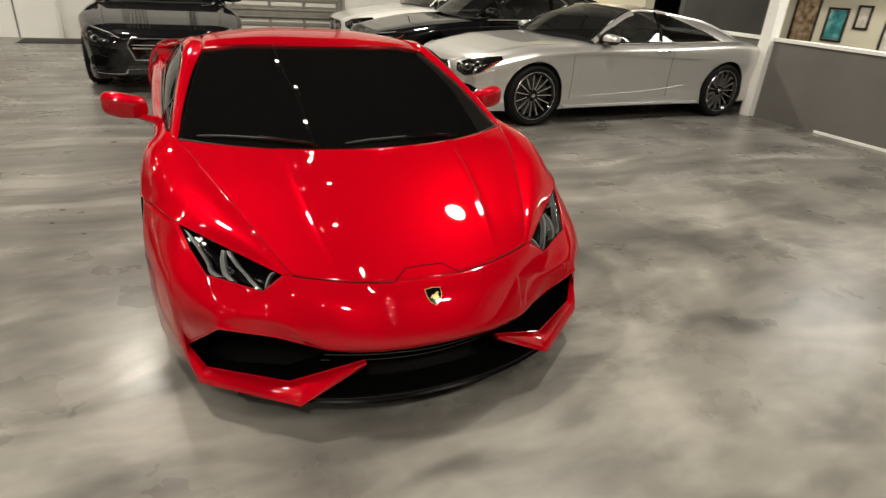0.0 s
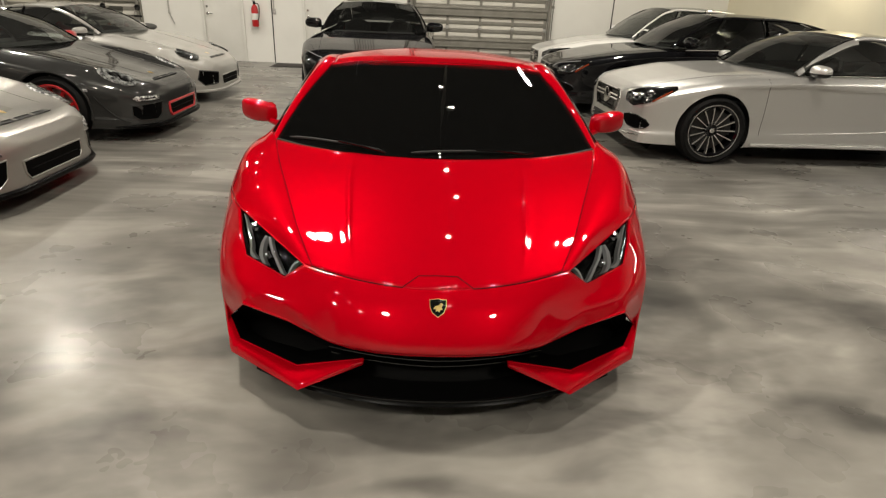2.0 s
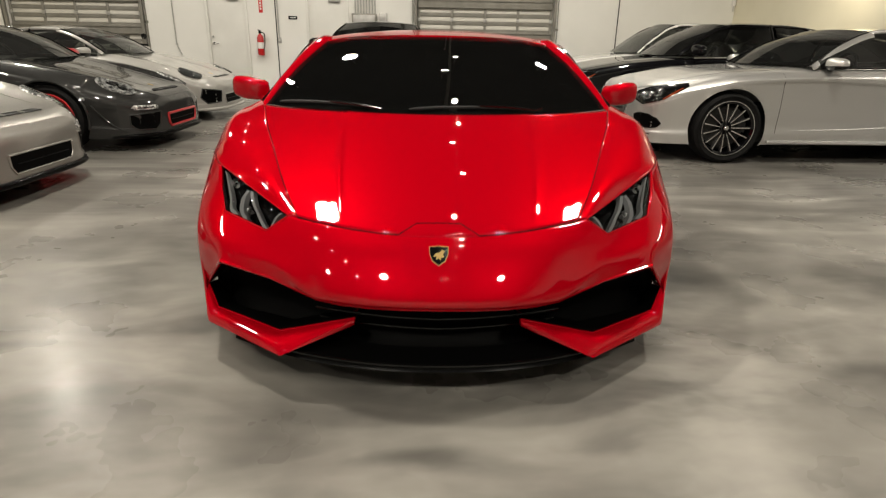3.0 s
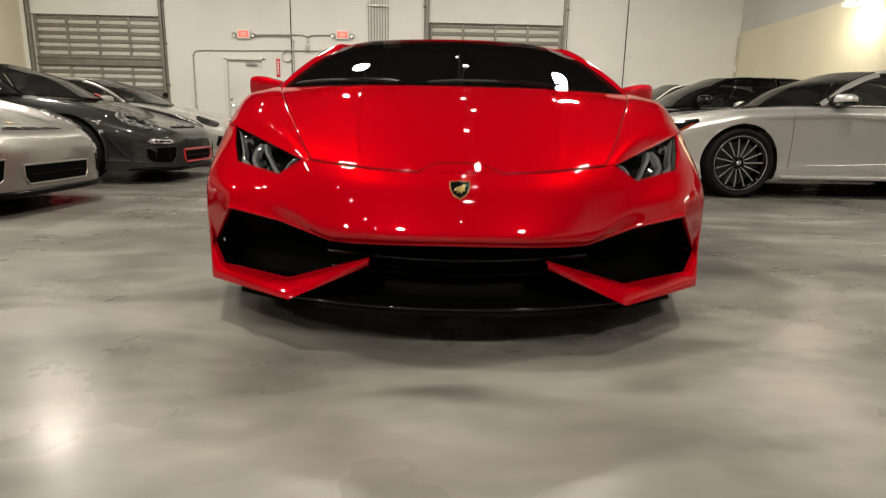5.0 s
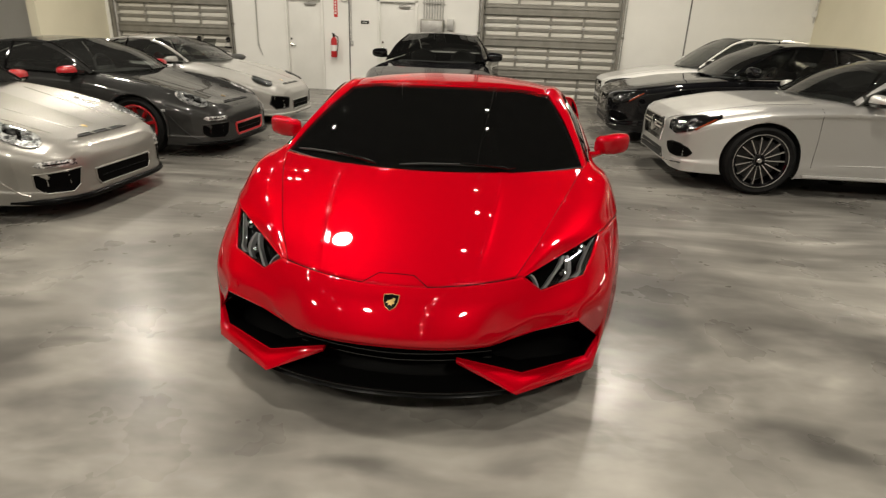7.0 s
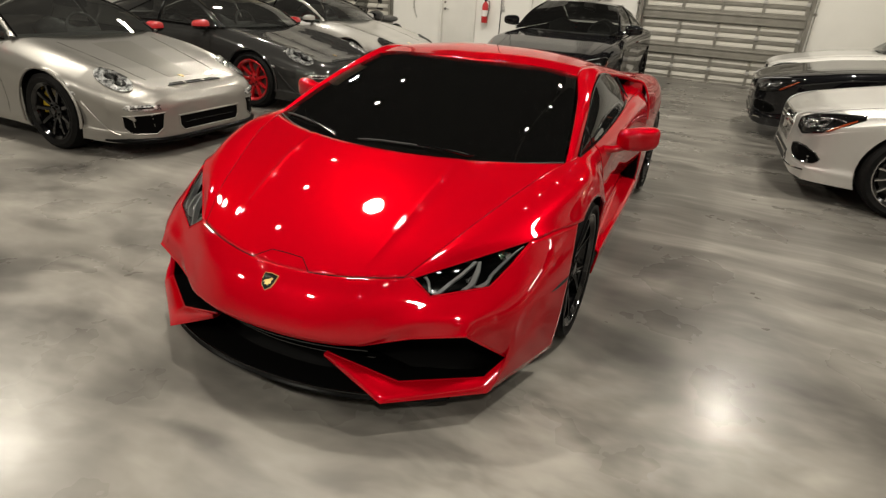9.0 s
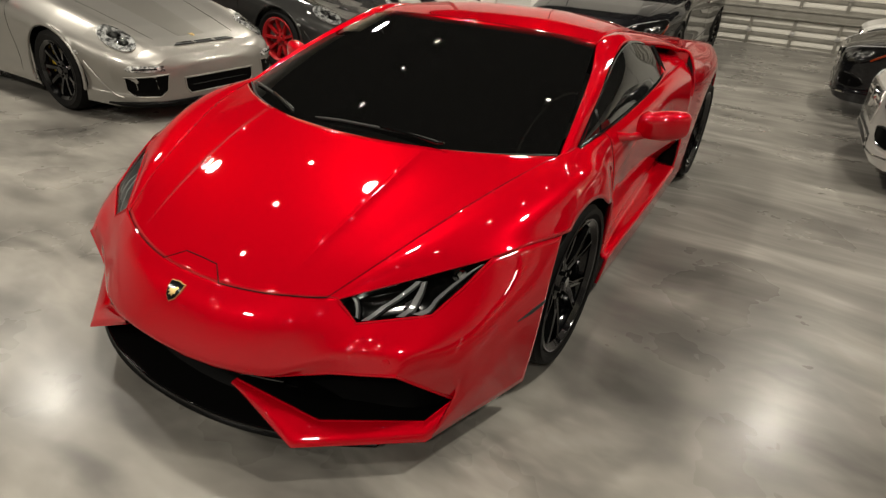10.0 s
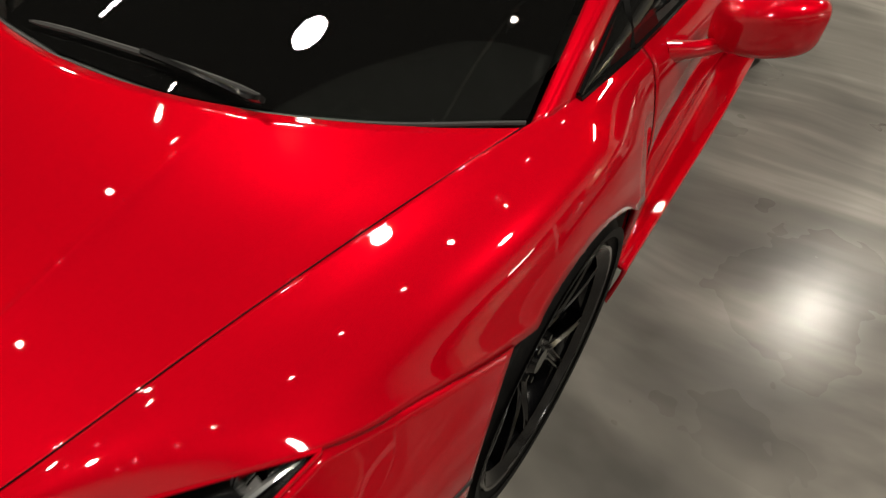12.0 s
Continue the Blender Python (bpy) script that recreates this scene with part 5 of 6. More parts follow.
def grand_coupe(name, label, m, paint, wheels, roof_mat=None, saloon=False, chrome=CHROME, group="", tall=0.0, screen=TINT_MID, low=0.0):
    car = thing(name, label, "car", m, group)
    P = dict(paint=paint, body_label="", gap=0.035, crease=(0.95, 0.83, 3.55, 0.735, 0.016), tyre=0.345, axles=(0.92, 3.865), roof_mat=roof_mat or paint, wheels=wheels, trim=chrome, mirror_mat=paint, mirror_label="door mirror", mirror_scale=1.25,
        screen_glass=screen, side_glass=TINT_DARK,
        stations=[(0.0, 0.50, 0.66, 0.56, 0.0, 0.24), (0.04, 0.68, 0.70, 0.60, 0.0, 0.20), (0.13, 0.80, 0.74, 0.64, 0.0, 0.18), (0.32, 0.875, 0.79, 0.71, 0.0, 0.18), (0.6, 0.92, 0.845, 0.78, 0.0, 0.18), (0.92, 0.957, 0.90, 0.85, 0.0, 0.18), (1.45, 0.935, 0.955, 0.90, 0.0, 0.19), (2.2, 0.922, 0.985, 0.915, 0.0, 0.19), (3.1, 0.935, 1.005, 0.925, 0.0, 0.19), (3.87, 0.975, 1.015, 0.955, 0.0, 0.19), (4.4, 0.935, 0.995, 0.93, 0.0, 0.20), (4.75, 0.86, 0.94, 0.86, 0.0, 0.26), (4.93, 0.76, 0.88, 0.78, 0.0, 0.34)],
        cabin=dict(y0=1.42, z0=0.965, y1=2.22, zr=1.40 + tall, rail_r=0.018, y2=3.05, y3=4.20, z3=1.035, wb=0.80, wr=0.56, wc=0.62, glass_to=0.86, pillar=0.54, mirror_y=0.36))
    if saloon:
        P["cabin"].update(y2=3.45, y3=4.35, glass_to=0.88, pillar=0.52, sweep=3.2)
    if low:
        g = P["cabin"]
        g.update(zr=g["zr"] - low, z0=g["z0"] - 0.55 * low, z3=g["z3"] - 0.6 * low, y0=g["y0"] + 0.14, y1=g["y1"] + 0.12, rail_r=0.021, mirror_y=0.31, mirror_z=0.045, pillar_w=0.085)
        P["stations"] = [(y, w, zt - 0.5 * low * min(1.0, y / 1.4), zs - 0.4 * low * min(1.0, y / 1.4), cr, zl) for y, w, zt, zs, cr, zl in P["stations"]]
        P["stations"] = [(0.09 + y * 0.902 if y < 0.92 else y, *rest) for y, *rest in P["stations"]]
        P["mirror_scale"] = 1.05
    body = car_body(car, P)
    car_cabin(car, P)
    car_wheels(car, P)
    tree = skin_of(body)
    X, NX = (1, 0, 0), (-1, 0, 0)
    part("grille", conform(tree, [(-0.36, 0.10), (0.36, 0.10), (0.40, 0.02), (0.33, -0.13), (-0.33, -0.13), (-0.40, 0.02)], (0, 0, 0.55), X, (0, 0, 1), 0.006, rim=0.010, sink=0.012), GLOSS_BLACK, car, "black front grille")
    for dz in (0.035, -0.005):
        part("grille_bar", tube([(x, y - 0.012, 0.55 + dz) for x, y in [(p[0], p[1]) for p in [(v.x, v.y) for v in drop_on(tree, [(q, 0.0, 0.55 + dz) for q in np.linspace(-0.36, 0.36, 13)], (0, 1, 0))]]], 0.011, 6), chrome, car)
    star = lathe([(-0.016, 0.0), (-0.016, 0.070), (-0.010, 0.085), (0.01, 0.09)], 28, "Y")
    q = drop_on(tree, [(0, 0, 0.555)], (0, 1, 0))[0]
    star.transform(Matrix.Translation((0, q.y - 0.015, 0.555)))
    part("grille_emblem", star, chrome, car, "plain round chrome emblem")
    part("lower_grille", conform(tree, [(-0.42, 0.05), (0.42, 0.05), (0.50, -0.05), (-0.50, -0.05)], (0, 0, 0.30), X, (0, 0, 1), 0.004, sink=0.01), MATT_BLACK, car)
    lip = spline([(-0.78, 0, 0.262), (-0.62, 0, 0.255), (-0.46, 0, 0.262), (-0.37, 0, 0.31), (0.37, 0, 0.31), (0.46, 0, 0.262), (0.62, 0, 0.255), (0.78, 0, 0.262)], 57)
    part("lip_trim", tube(drop_on(tree, lip, (0, 1, 0), -0.003), 0.008, 6), chrome, car, "bright strip along the lower lip")
    ring = [(-0.37, 0, 0.655), (0.37, 0, 0.655), (0.41, 0, 0.57), (0.34, 0, 0.415), (-0.34, 0, 0.415), (-0.41, 0, 0.57), (-0.37, 0, 0.655)]
    part("grille_surround", tube(drop_on(tree, spline(ring, 61, True), (0, 1, 0), -0.006), 0.010, 6), chrome, car, "chrome grille surround")
    for side in (1, -1):
        right = Vector((1, side * 0.62, 0)).normalized() if side > 0 else Vector((1, -0.62, 0)).normalized()
        lamp = stick(car, tree, "headlight", GLOSS_BLACK, side_shape([(-0.18, -0.085), (-0.20, -0.010), (-0.08, 0.046), (0.08, 0.076), (0.26, 0.100), (0.30, 0.070), (0.25, 0.010), (0.13, -0.075), (-0.04, -0.120)], side), (side * 0.70, 0.2, 0.665), right, label="long clear headlight", lift=0.004, rim=0.002)
        for u, v, r in ((-0.115, -0.045, 0.026), (-0.02, -0.025, 0.040), (0.085, 0.004, 0.036)):
            q = (side * 0.70 + right.x * u * side, 0.2 + right.y * u * side, 0.665 + v)
            part("reflector", conform(tree, oval(r * 1.35, r), q, right, (0, 0, 1), 0.008, rings=3, dense=1), LAMP_DARK, lamp)
            part("projector", conform(tree, oval(r * 0.6, r * 0.6), q, right, (0, 0, 1), 0.0115, rings=3, dense=1), GLOSS_BLACK, lamp, "small dark projector lens")
        brow = [Vector((side * 0.70, 0.0, 0.665)) + right * (u * side) + Vector((0, 0, v)) for u, v in ((-0.18, -0.012), (-0.07, 0.036), (0.08, 0.063), (0.24, 0.086))]
        way = Vector((0, 0, 1)).cross(right).normalized()
        part("brow_light", tube(drop_on(tree, spline(brow, 17), way, -0.009), 0.004, 6), LAMP_GREY, lamp, "thin pale light strip")
        part("indicator", conform(tree, side_shape([(0.150, -0.052), (0.20, -0.004), (0.262, 0.060), (0.272, 0.052), (0.235, 0.002), (0.160, -0.064)], side), (side * 0.70, 0.2, 0.665), right, (0, 0, 1), 0.008, rings=3, dense=2), AMBER, lamp, "amber indicator")
        intake(car, tree, "bumper_intake", side_shape([(-0.15, 0.055), (-0.06, 0.078), (0.05, 0.070), (0.13, 0.035), (0.165, -0.015), (0.13, -0.052), (0.03, -0.062), (-0.08, -0.045), (-0.14, 0.0)], side), (side * 0.68, 0.2, 0.385), right, GLOSS_BLACK, "black bumper intake", 0.006, 0)
        for pts, r in (([(1.40, 0.325), (2.2, 0.345), (2.9, 0.39), (3.36, 0.46)], 0.008),):
            ln = spline([(side * 1.3, y, z) for y, z in pts], 31)
            n = len(ln)
            part("side_crease", tube(drop_on(tree, ln, (-side, 0, 0), 0.004), [0.001 + r * min(1.0, 6 * k / n, 6 * (n - 1 - k) / n) for k in range(n)], 8), paint, car)
        stick(car, tree, "door_handle", chrome, [(-0.10, 0.012), (0.10, 0.012), (0.10, -0.012), (-0.10, -0.012)], (side * 0.95, 2.72, 0.845), (0, side, 0), label="chrome door handle", lift=0.022, rings=3)
        for y in ((1.38, 2.88) if not saloon else (1.38, 2.5, 3.4)):
            part("door_seam", tube(drop_on(tree, [(side * 1.2, y + 0.04 * math.sin(3 * z), z) for z in np.linspace(0.30, 0.90, 19)], (-side, 0, 0), 0.001), 0.003, 5), DARK_GAP, car)
        part("bonnet_seam", tube(drop_on(tree, [(side * (0.62 + 0.1 * (y - 0.15)), y, 1.3) for y in np.linspace(0.16, 1.36, 25)], (0, 0, -1), 0.001), 0.003, 5), DARK_GAP, car)
        part("sill_trim", tube([(side * (table(P["stations"], y, 1) + 0.004), y, 0.215) for y in np.linspace(1.33, 3.42, 21)], 0.018, 6), paint, car)
        stick(car, tree, "tail_light", TAIL_RED, side_shape([(-0.12, -0.05), (0.10, -0.03), (0.12, 0.05), (-0.10, 0.045)], side), (side * 0.9, 4.78, 0.84), (0, side, 0), label="red tail light", lift=0.004)
    return car


MULTI = dict(rim=0.272, width=0.25, spokes=15, kind="slim", rim_mat=RIM_BLACK, face_mat=RIM_SILVER, caliper=MATT_BLACK, disc=CARBON)
DARK_MULTI = dict(MULTI, face_mat=RIM_BLACK, spokes=10, kind="broad")
silver = grand_coupe("silver_coupe", "silver two-door luxury coupe with many-spoke wheels and black roof", pose(1.95, 5.03, 0, 0, 0, -88.5), SILVER, MULTI, roof_mat=BLACK_PAINT, group="parked coupes", low=0.085)
grand_coupe("black_coupe", "glossy black four-door luxury saloon parked beside the silver coupe", pose(1.80, 7.55, 0, 0, 0, -90), BLACK_PAINT, DARK_MULTI, saloon=True, group="parked coupes", tall=0.03)
grand_coupe("white_saloon", "white saloon with black roof parked near the back wall", pose(2.05, 10.0, 0, 0, 0, -90), WHITE_PAINT, DARK_MULTI, roof_mat=BLACK_PAINT, saloon=True, group="parked coupes", tall=0.10)
grand_coupe("dark_coupe", "glossy black coupe with chrome grille facing the red car", pose(-0.88, 6.33, 0, 0, 0, 0), BLACK_PAINT, DARK_MULTI, group="parked coupes", screen=TINT_DARK)


def rear_engine_car(name, label, m, paint, wheels, style, mirror_mat=None, trim_mat=None, seat_mat=LEATHER, stripe=False):
    car = thing(name, label, "car", m, "parked sports cars")
    P = dict(paint=paint, body_label="", tyre=0.325, axles=(0.905, 3.26), wheels=wheels, trim=GLOSS_BLACK, mirror_mat=mirror_mat or paint, mirror_label="coloured door mirror" if mirror_mat else "", seat_mat=seat_mat,
        screen_glass=TINT_LITE, side_glass=TINT_LITE, gap=0.035,
        stations=[(0.0, 0.34, 0.43, 0.37, 0.0, 0.15), (0.015, 0.46, 0.465, 0.40, 0.0, 0.14), (0.05, 0.58, 0.51, 0.435, 0.003, 0.135), (0.14, 0.705, 0.56, 0.48, 0.015, 0.13), (0.30, 0.80, 0.60, 0.53, 0.045, 0.13), (0.55, 0.868, 0.665, 0.60, 0.062, 0.14), (0.92, 0.90, 0.755, 0.69, 0.050, 0.15), (1.4, 0.885, 0.86, 0.77, 0.015, 0.16), (2.0, 0.875, 0.90, 0.80, 0.0, 0.16), (2.7, 0.895, 0.90, 0.81, 0.0, 0.16), (3.335, 0.93, 0.90, 0.82, 0.0, 0.16), (3.9, 0.90, 0.86, 0.78, 0.0, 0.18), (4.25, 0.82, 0.78, 0.70, 0.0, 0.24), (4.44, 0.70, 0.70, 0.62, 0.0, 0.30)],
        cabin=dict(y0=1.28, z0=0.855, y1=2.02, zr=1.215, y2=2.72, y3=3.95, z3=0.86, wb=0.735, wr=0.53, wc=0.50, glass_to=0.78, pillar=0.55, mirror_y=0.34, mirror_z=0.035, rail_r=0.022, pillar_w=0.06))
    body = car_body(car, P)
    car_cabin(car, P)
    car_wheels(car, P)
    tree = skin_of(body)
    for side in (1, -1):
        right = Vector((1, side * 0.35, 0)).normalized()
        up = Vector((0, 0.55, 0.83))
        hl = 0.150 if style != "late" else 0.13
        lamp = stick(car, tree, "headlight", LAMP_CHROME if style != "late" else LAMP_DARK, oval(0.100, hl, 24, -side * 0.25), (side * 0.655, 0.36, 0.625), right, up, label="oval clear headlight", lift=0.012, rim=0.005)
        for dx, dy, r in ((0.0, 0.035, 0.050), (-0.015, -0.055, 0.042)):
            q = Vector((side * 0.655, 0.36, 0.625)) + right * dx * side + up * dy
            part("reflector", conform(tree, oval(r, r, 16), q, right, up, 0.018, rings=3, dense=1), CHROME if style != "late" else LAMP_DARK, lamp, "round bright reflector")
            part("projector", conform(tree, oval(r * 0.55, r * 0.55, 14), q, right, up, 0.021, rings=3, dense=1), LAMP_DARK, lamp)
        part("lens", conform(tree, oval(0.097, hl - 0.005, 24, -side * 0.25), (side * 0.655, 0.36, 0.625), right, up, 0.026), LENS, lamp, "clear lens")
        front = Vector((1, side * 0.55, 0)).normalized()
        if style != "late":
            strip = stick(car, tree, "running_light", LAMP_CHROME, side_shape([(-0.15, -0.020), (-0.145, 0.022), (0.11, 0.026), (0.14, 0.0), (0.11, -0.020)], side), (side * 0.63, 0.1, 0.425), front, label="clear running light", lift=0.008)
            part("light_bar", conform(tree, side_shape([(-0.09, -0.004), (-0.09, 0.006), (0.09, 0.006), (0.09, -0.004)], side), (side * 0.63, 0.1, 0.425), front, (0, 0, 1), 0.012, rings=2, dense=2), GLOSS_BLACK, strip)
            intake(car, tree, "bumper_intake", side_shape([(-0.175, 0.088), (0.15, 0.070), (0.145, -0.03), (0.10, -0.078), (-0.09, -0.085), (-0.15, -0.04)], side), (side * 0.63, 0.1, 0.29), front, paint, "black bumper intake", 0.006, 0)
        else:
            intake(car, tree, "bumper_intake", side_shape([(-0.17, 0.06), (0.0, 0.085), (0.15, 0.10), (0.17, -0.02), (0.09, -0.10), (-0.15, -0.085)], side), (side * 0.60, 0.1, 0.33), front, MATT_BLACK, "black bumper intake", 0.008, 0)
        stick(car, tree, "side_marker", LAMP_CHROME, [(-0.05, 0.012), (0.05, 0.014), (0.05, -0.012), (-0.05, -0.012)], (side * 0.9, 0.60, 0.52), (0, side, 0), lift=0.005, rings=3)
        part("door_seam", tube(drop_on(tree, [(side * 1.2, 1.46 + 0.05 * math.sin(3 * z), z) for z in np.linspace(0.24, 0.82, 19)], (-side, 0, 0), 0.001), 0.003, 5), DARK_GAP, car)
        part("door_seam", tube(drop_on(tree, [(side * 1.2, 2.62 + 0.05 * math.sin(3 * z), z) for z in np.linspace(0.24, 0.82, 19)], (-side, 0, 0), 0.001), 0.003, 5), DARK_GAP, car)
        bon = drop_on(tree, [(side * (0.40 + 0.10 * (y - 0.3)), y, 1.3) for y in np.linspace(0.28, 1.22, 21)], (0, 0, -1), 0.001)
        part("bonnet_seam", tube(bon, 0.003, 5), DARK_GAP, car)
        fl = [(side * (table(P["stations"], P["axles"][0] + 0.36 * math.cos(t), 1) + 0.002), P["axles"][0] + 0.362 * math.cos(t), 0.325 + 0.362 * math.sin(t)) for t in np.linspace(-0.35, 3.4, 31)]
        part("arch_flare", tube(fl, 0.012, 6), paint, car)
        stick(car, tree, "door_handle", paint, [(-0.09, 0.012), (0.09, 0.012), (0.09, -0.012), (-0.09, -0.012)], (side * 0.9, 2.40, 0.72), (0, side, 0), lift=0.02, rings=3)
    for side in (1, -1):
        part("canard", tube(drop_on(tree, [(side * 1.3, y, z) for y, z in zip(np.linspace(0.51, 0.24, 12), np.linspace(0.46, 0.20, 12) - 0.05 * np.sin(np.linspace(0, np.pi, 12)))], (-side, 0, 0), -0.004), 0.008, 6), paint, car)
    intake(car, tree, "centre_intake", [(-0.35, 0.065), (0.35, 0.065), (0.345, -0.02), (0.31, -0.065), (-0.31, -0.065), (-0.345, -0.02)], (0, 0, 0.272), (1, 0, 0), trim_mat or paint, "black centre intake", 0.014 if trim_mat else 0.007, 1)
    lipm = SATIN_BLACK if style != "late" else paint
    part("front_lip", tube(drop_on(tree, [(x, 0, 0.15) for x in np.linspace(-0.80, 0.80, 41)], (0, 1, 0), -0.010), [0.008, 0.016] + [0.022] * 37 + [0.016, 0.008], 10), lipm, car, "front lip spoiler")
    up = Vector((0, 0.9, 0.35))
    vent = part("bonnet_vent", conform(tree, [(-0.25, 0.022), (0.25, 0.022), (0.30, -0.016), (-0.30, -0.016)], (0, 0.16, 0.57), (1, 0, 0), (0, 0.8, 0.6), 0.004, rim=0.005, sink=0.004), MATT_BLACK, car, "slot across the nose")
    for x in (-0.10, 0.10):
        part("vent_fin", conform(tree, [(x - 0.012, 0.022), (x + 0.012, 0.022), (x + 0.014, -0.016), (x - 0.014, -0.016)], (0, 0.16, 0.57), (1, 0, 0), (0, 0.8, 0.6), 0.009, rings=2, dense=2), paint, vent)
    emb = part("emblem", conform(tree, [(-0.02, 0.026), (0.02, 0.026), (0.02, 0.0), (0.0, -0.03), (-0.02, 0.0)], (0, 0.30, 0.61), (1, 0, 0), (0, 0.85, 0.5), 0.004, rings=3, dense=2), GOLD, car, "small plain shield emblem")
    if stripe:
        part("bonnet_stripe", conform(tree, [(-0.20, 0.42), (0.20, 0.42), (0.13, -0.47), (-0.13, -0.47)], (0, 0.76, 0.75), (1, 0, 0), (0, 1, 0.2), 0.0012, rings=8, dense=8), stripe, car, "broad darker bonnet stripe")
    return car


RS_BLACK = dict(rim=0.245, width=0.24, spokes=9, kind="broad", rim_mat=RIM_BLACK, face_mat=RIM_BLACK, caliper=CALIPER_YELLOW)
RS_RED = dict(RS_BLACK, rim_mat=RIM_RED, face_mat=RIM_RED, caliper=STEEL)
STRIPE_GREY = flake_paint("grey_stripe_paint", (0.285, 0.273, 0.25), 0.38, 0.72, 0.03)
STRIPE_DARK = flake_paint("charcoal_stripe_paint", (0.06, 0.058, 0.055), 0.36, 0.4, 0.05)
rear_engine_car("silver_sports_car", "warm silver rear-engined sports car with black wheels and front lip", pose(-2.81, 2.61, 0, 0, 0, 90), SILVER_WARM, RS_BLACK, "silver", mirror_mat=RED_TRIM, stripe=STRIPE_GREY)
rear_engine_car("grey_sports_car", "dark grey rear-engined sports car with red wheels, mirrors and intake frame", pose(-2.80, 5.04, 0, 0, 0, 90), GREY_PAINT, RS_RED, "grey", mirror_mat=RED_TRIM, trim_mat=RED_TRIM, stripe=STRIPE_DARK)
rear_engine_car("chalk_sports_car", "pale chalk-grey rear-engined sports car with red seats", pose(-3.0, 7.42, 0, 0, 0, 90), CHALK, RS_BLACK, "late", seat_mat=LEATHER_RED, stripe=False)


# ---- things on the walls and ceiling ----
def shutter(x0, x1, name):
    """A sectional roller door seen from inside: pale panels behind grey ribs, with broad bands where the sections meet."""
    w, mid = x1 - x0, (x0 + x1) / 2
    door = tagged(part(name, box((w, 0.05, SHUT_TOP), (mid, BACK + 0.12, SHUT_TOP / 2)), SHUTTER_SLAT, smooth=0), "pale ribbed roller door with grey steel bars", "shutter", kind="structure")
    rib = part("rib", box((w - 0.02, 0.03, 0.075), bevel=0.008), SHUTTER_BAR, door, smooth=30)
    slat = part("slat", box((w - 0.03, 0.012, 0.088), bevel=0.003), SHUTTER_SLAT, door, smooth=30)
    for k in range(17):
        z = SHUT_TOP - 0.06 - k * 0.165
        if k == 0:
            rib.matrix_basis, slat.matrix_basis = pose(mid, BACK + 0.082, z), pose(mid, BACK + 0.078, z - 0.083, -17)
        else:
            shared("rib", rib.data, door, pose(mid, BACK + 0.082, z))
            if z > 0.15:
                shared("slat", slat.data, door, pose(mid, BACK + 0.078, z - 0.083, -17))
    for z in (1.89, 1.23, 0.57):
        part("strut", box((w - 0.02, 0.05, 0.20), (mid, BACK + 0.055, z), bevel=0.012), SHUTTER_BAR, door, smooth=30)
        for dz in (-0.07, 0.07):
            part("strut_flange", box((w - 0.02, 0.03, 0.025), (mid, BACK + 0.022, z + dz), bevel=0.005), SHUTTER_BAR, door, smooth=30)
    for k in range(5):
        part("stile", box((0.055, 0.035, SHUT_TOP + 0.01), (x0 + 0.04 + (w - 0.08) * k / 4, BACK + 0.062, SHUT_TOP / 2), bevel=0.006), SHUTTER_BAR, door, smooth=30)
        for z in (0.24, 0.90, 1.56, 2.22):
            part("hinge", box((0.075, 0.02, 0.07), (x0 + 0.04 + (w - 0.08) * k / 4, BACK + 0.036, z), bevel=0.006), GALV, door, smooth=30)
    for x, side in ((x0 - 0.03, -1), (x1 + 0.03, 1)):
        part("side_rail", box((0.06, 0.07, 4.6), (x, BACK - 0.037, 2.3), bevel=0.006), SHUTTER_BAR, door, smooth=30)
        part("rail_angle", box((0.012, 0.05, 4.6), (x + side * 0.07, BACK - 0.027, 2.3), bevel=0.003), SHUTTER_BAR, door, smooth=30)
        for z in (0.5, 1.4, 2.3, 3.2, 4.1):
            part("rail_bracket", box((0.10, 0.012, 0.05), (x + side * 0.05, BACK - 0.008, z), bevel=0.002), SHUTTER_BAR, door, smooth=30)
    return door


shutter(*SHUT_R, "shutter_1")
shutter(*SHUT_L, "shutter_2")


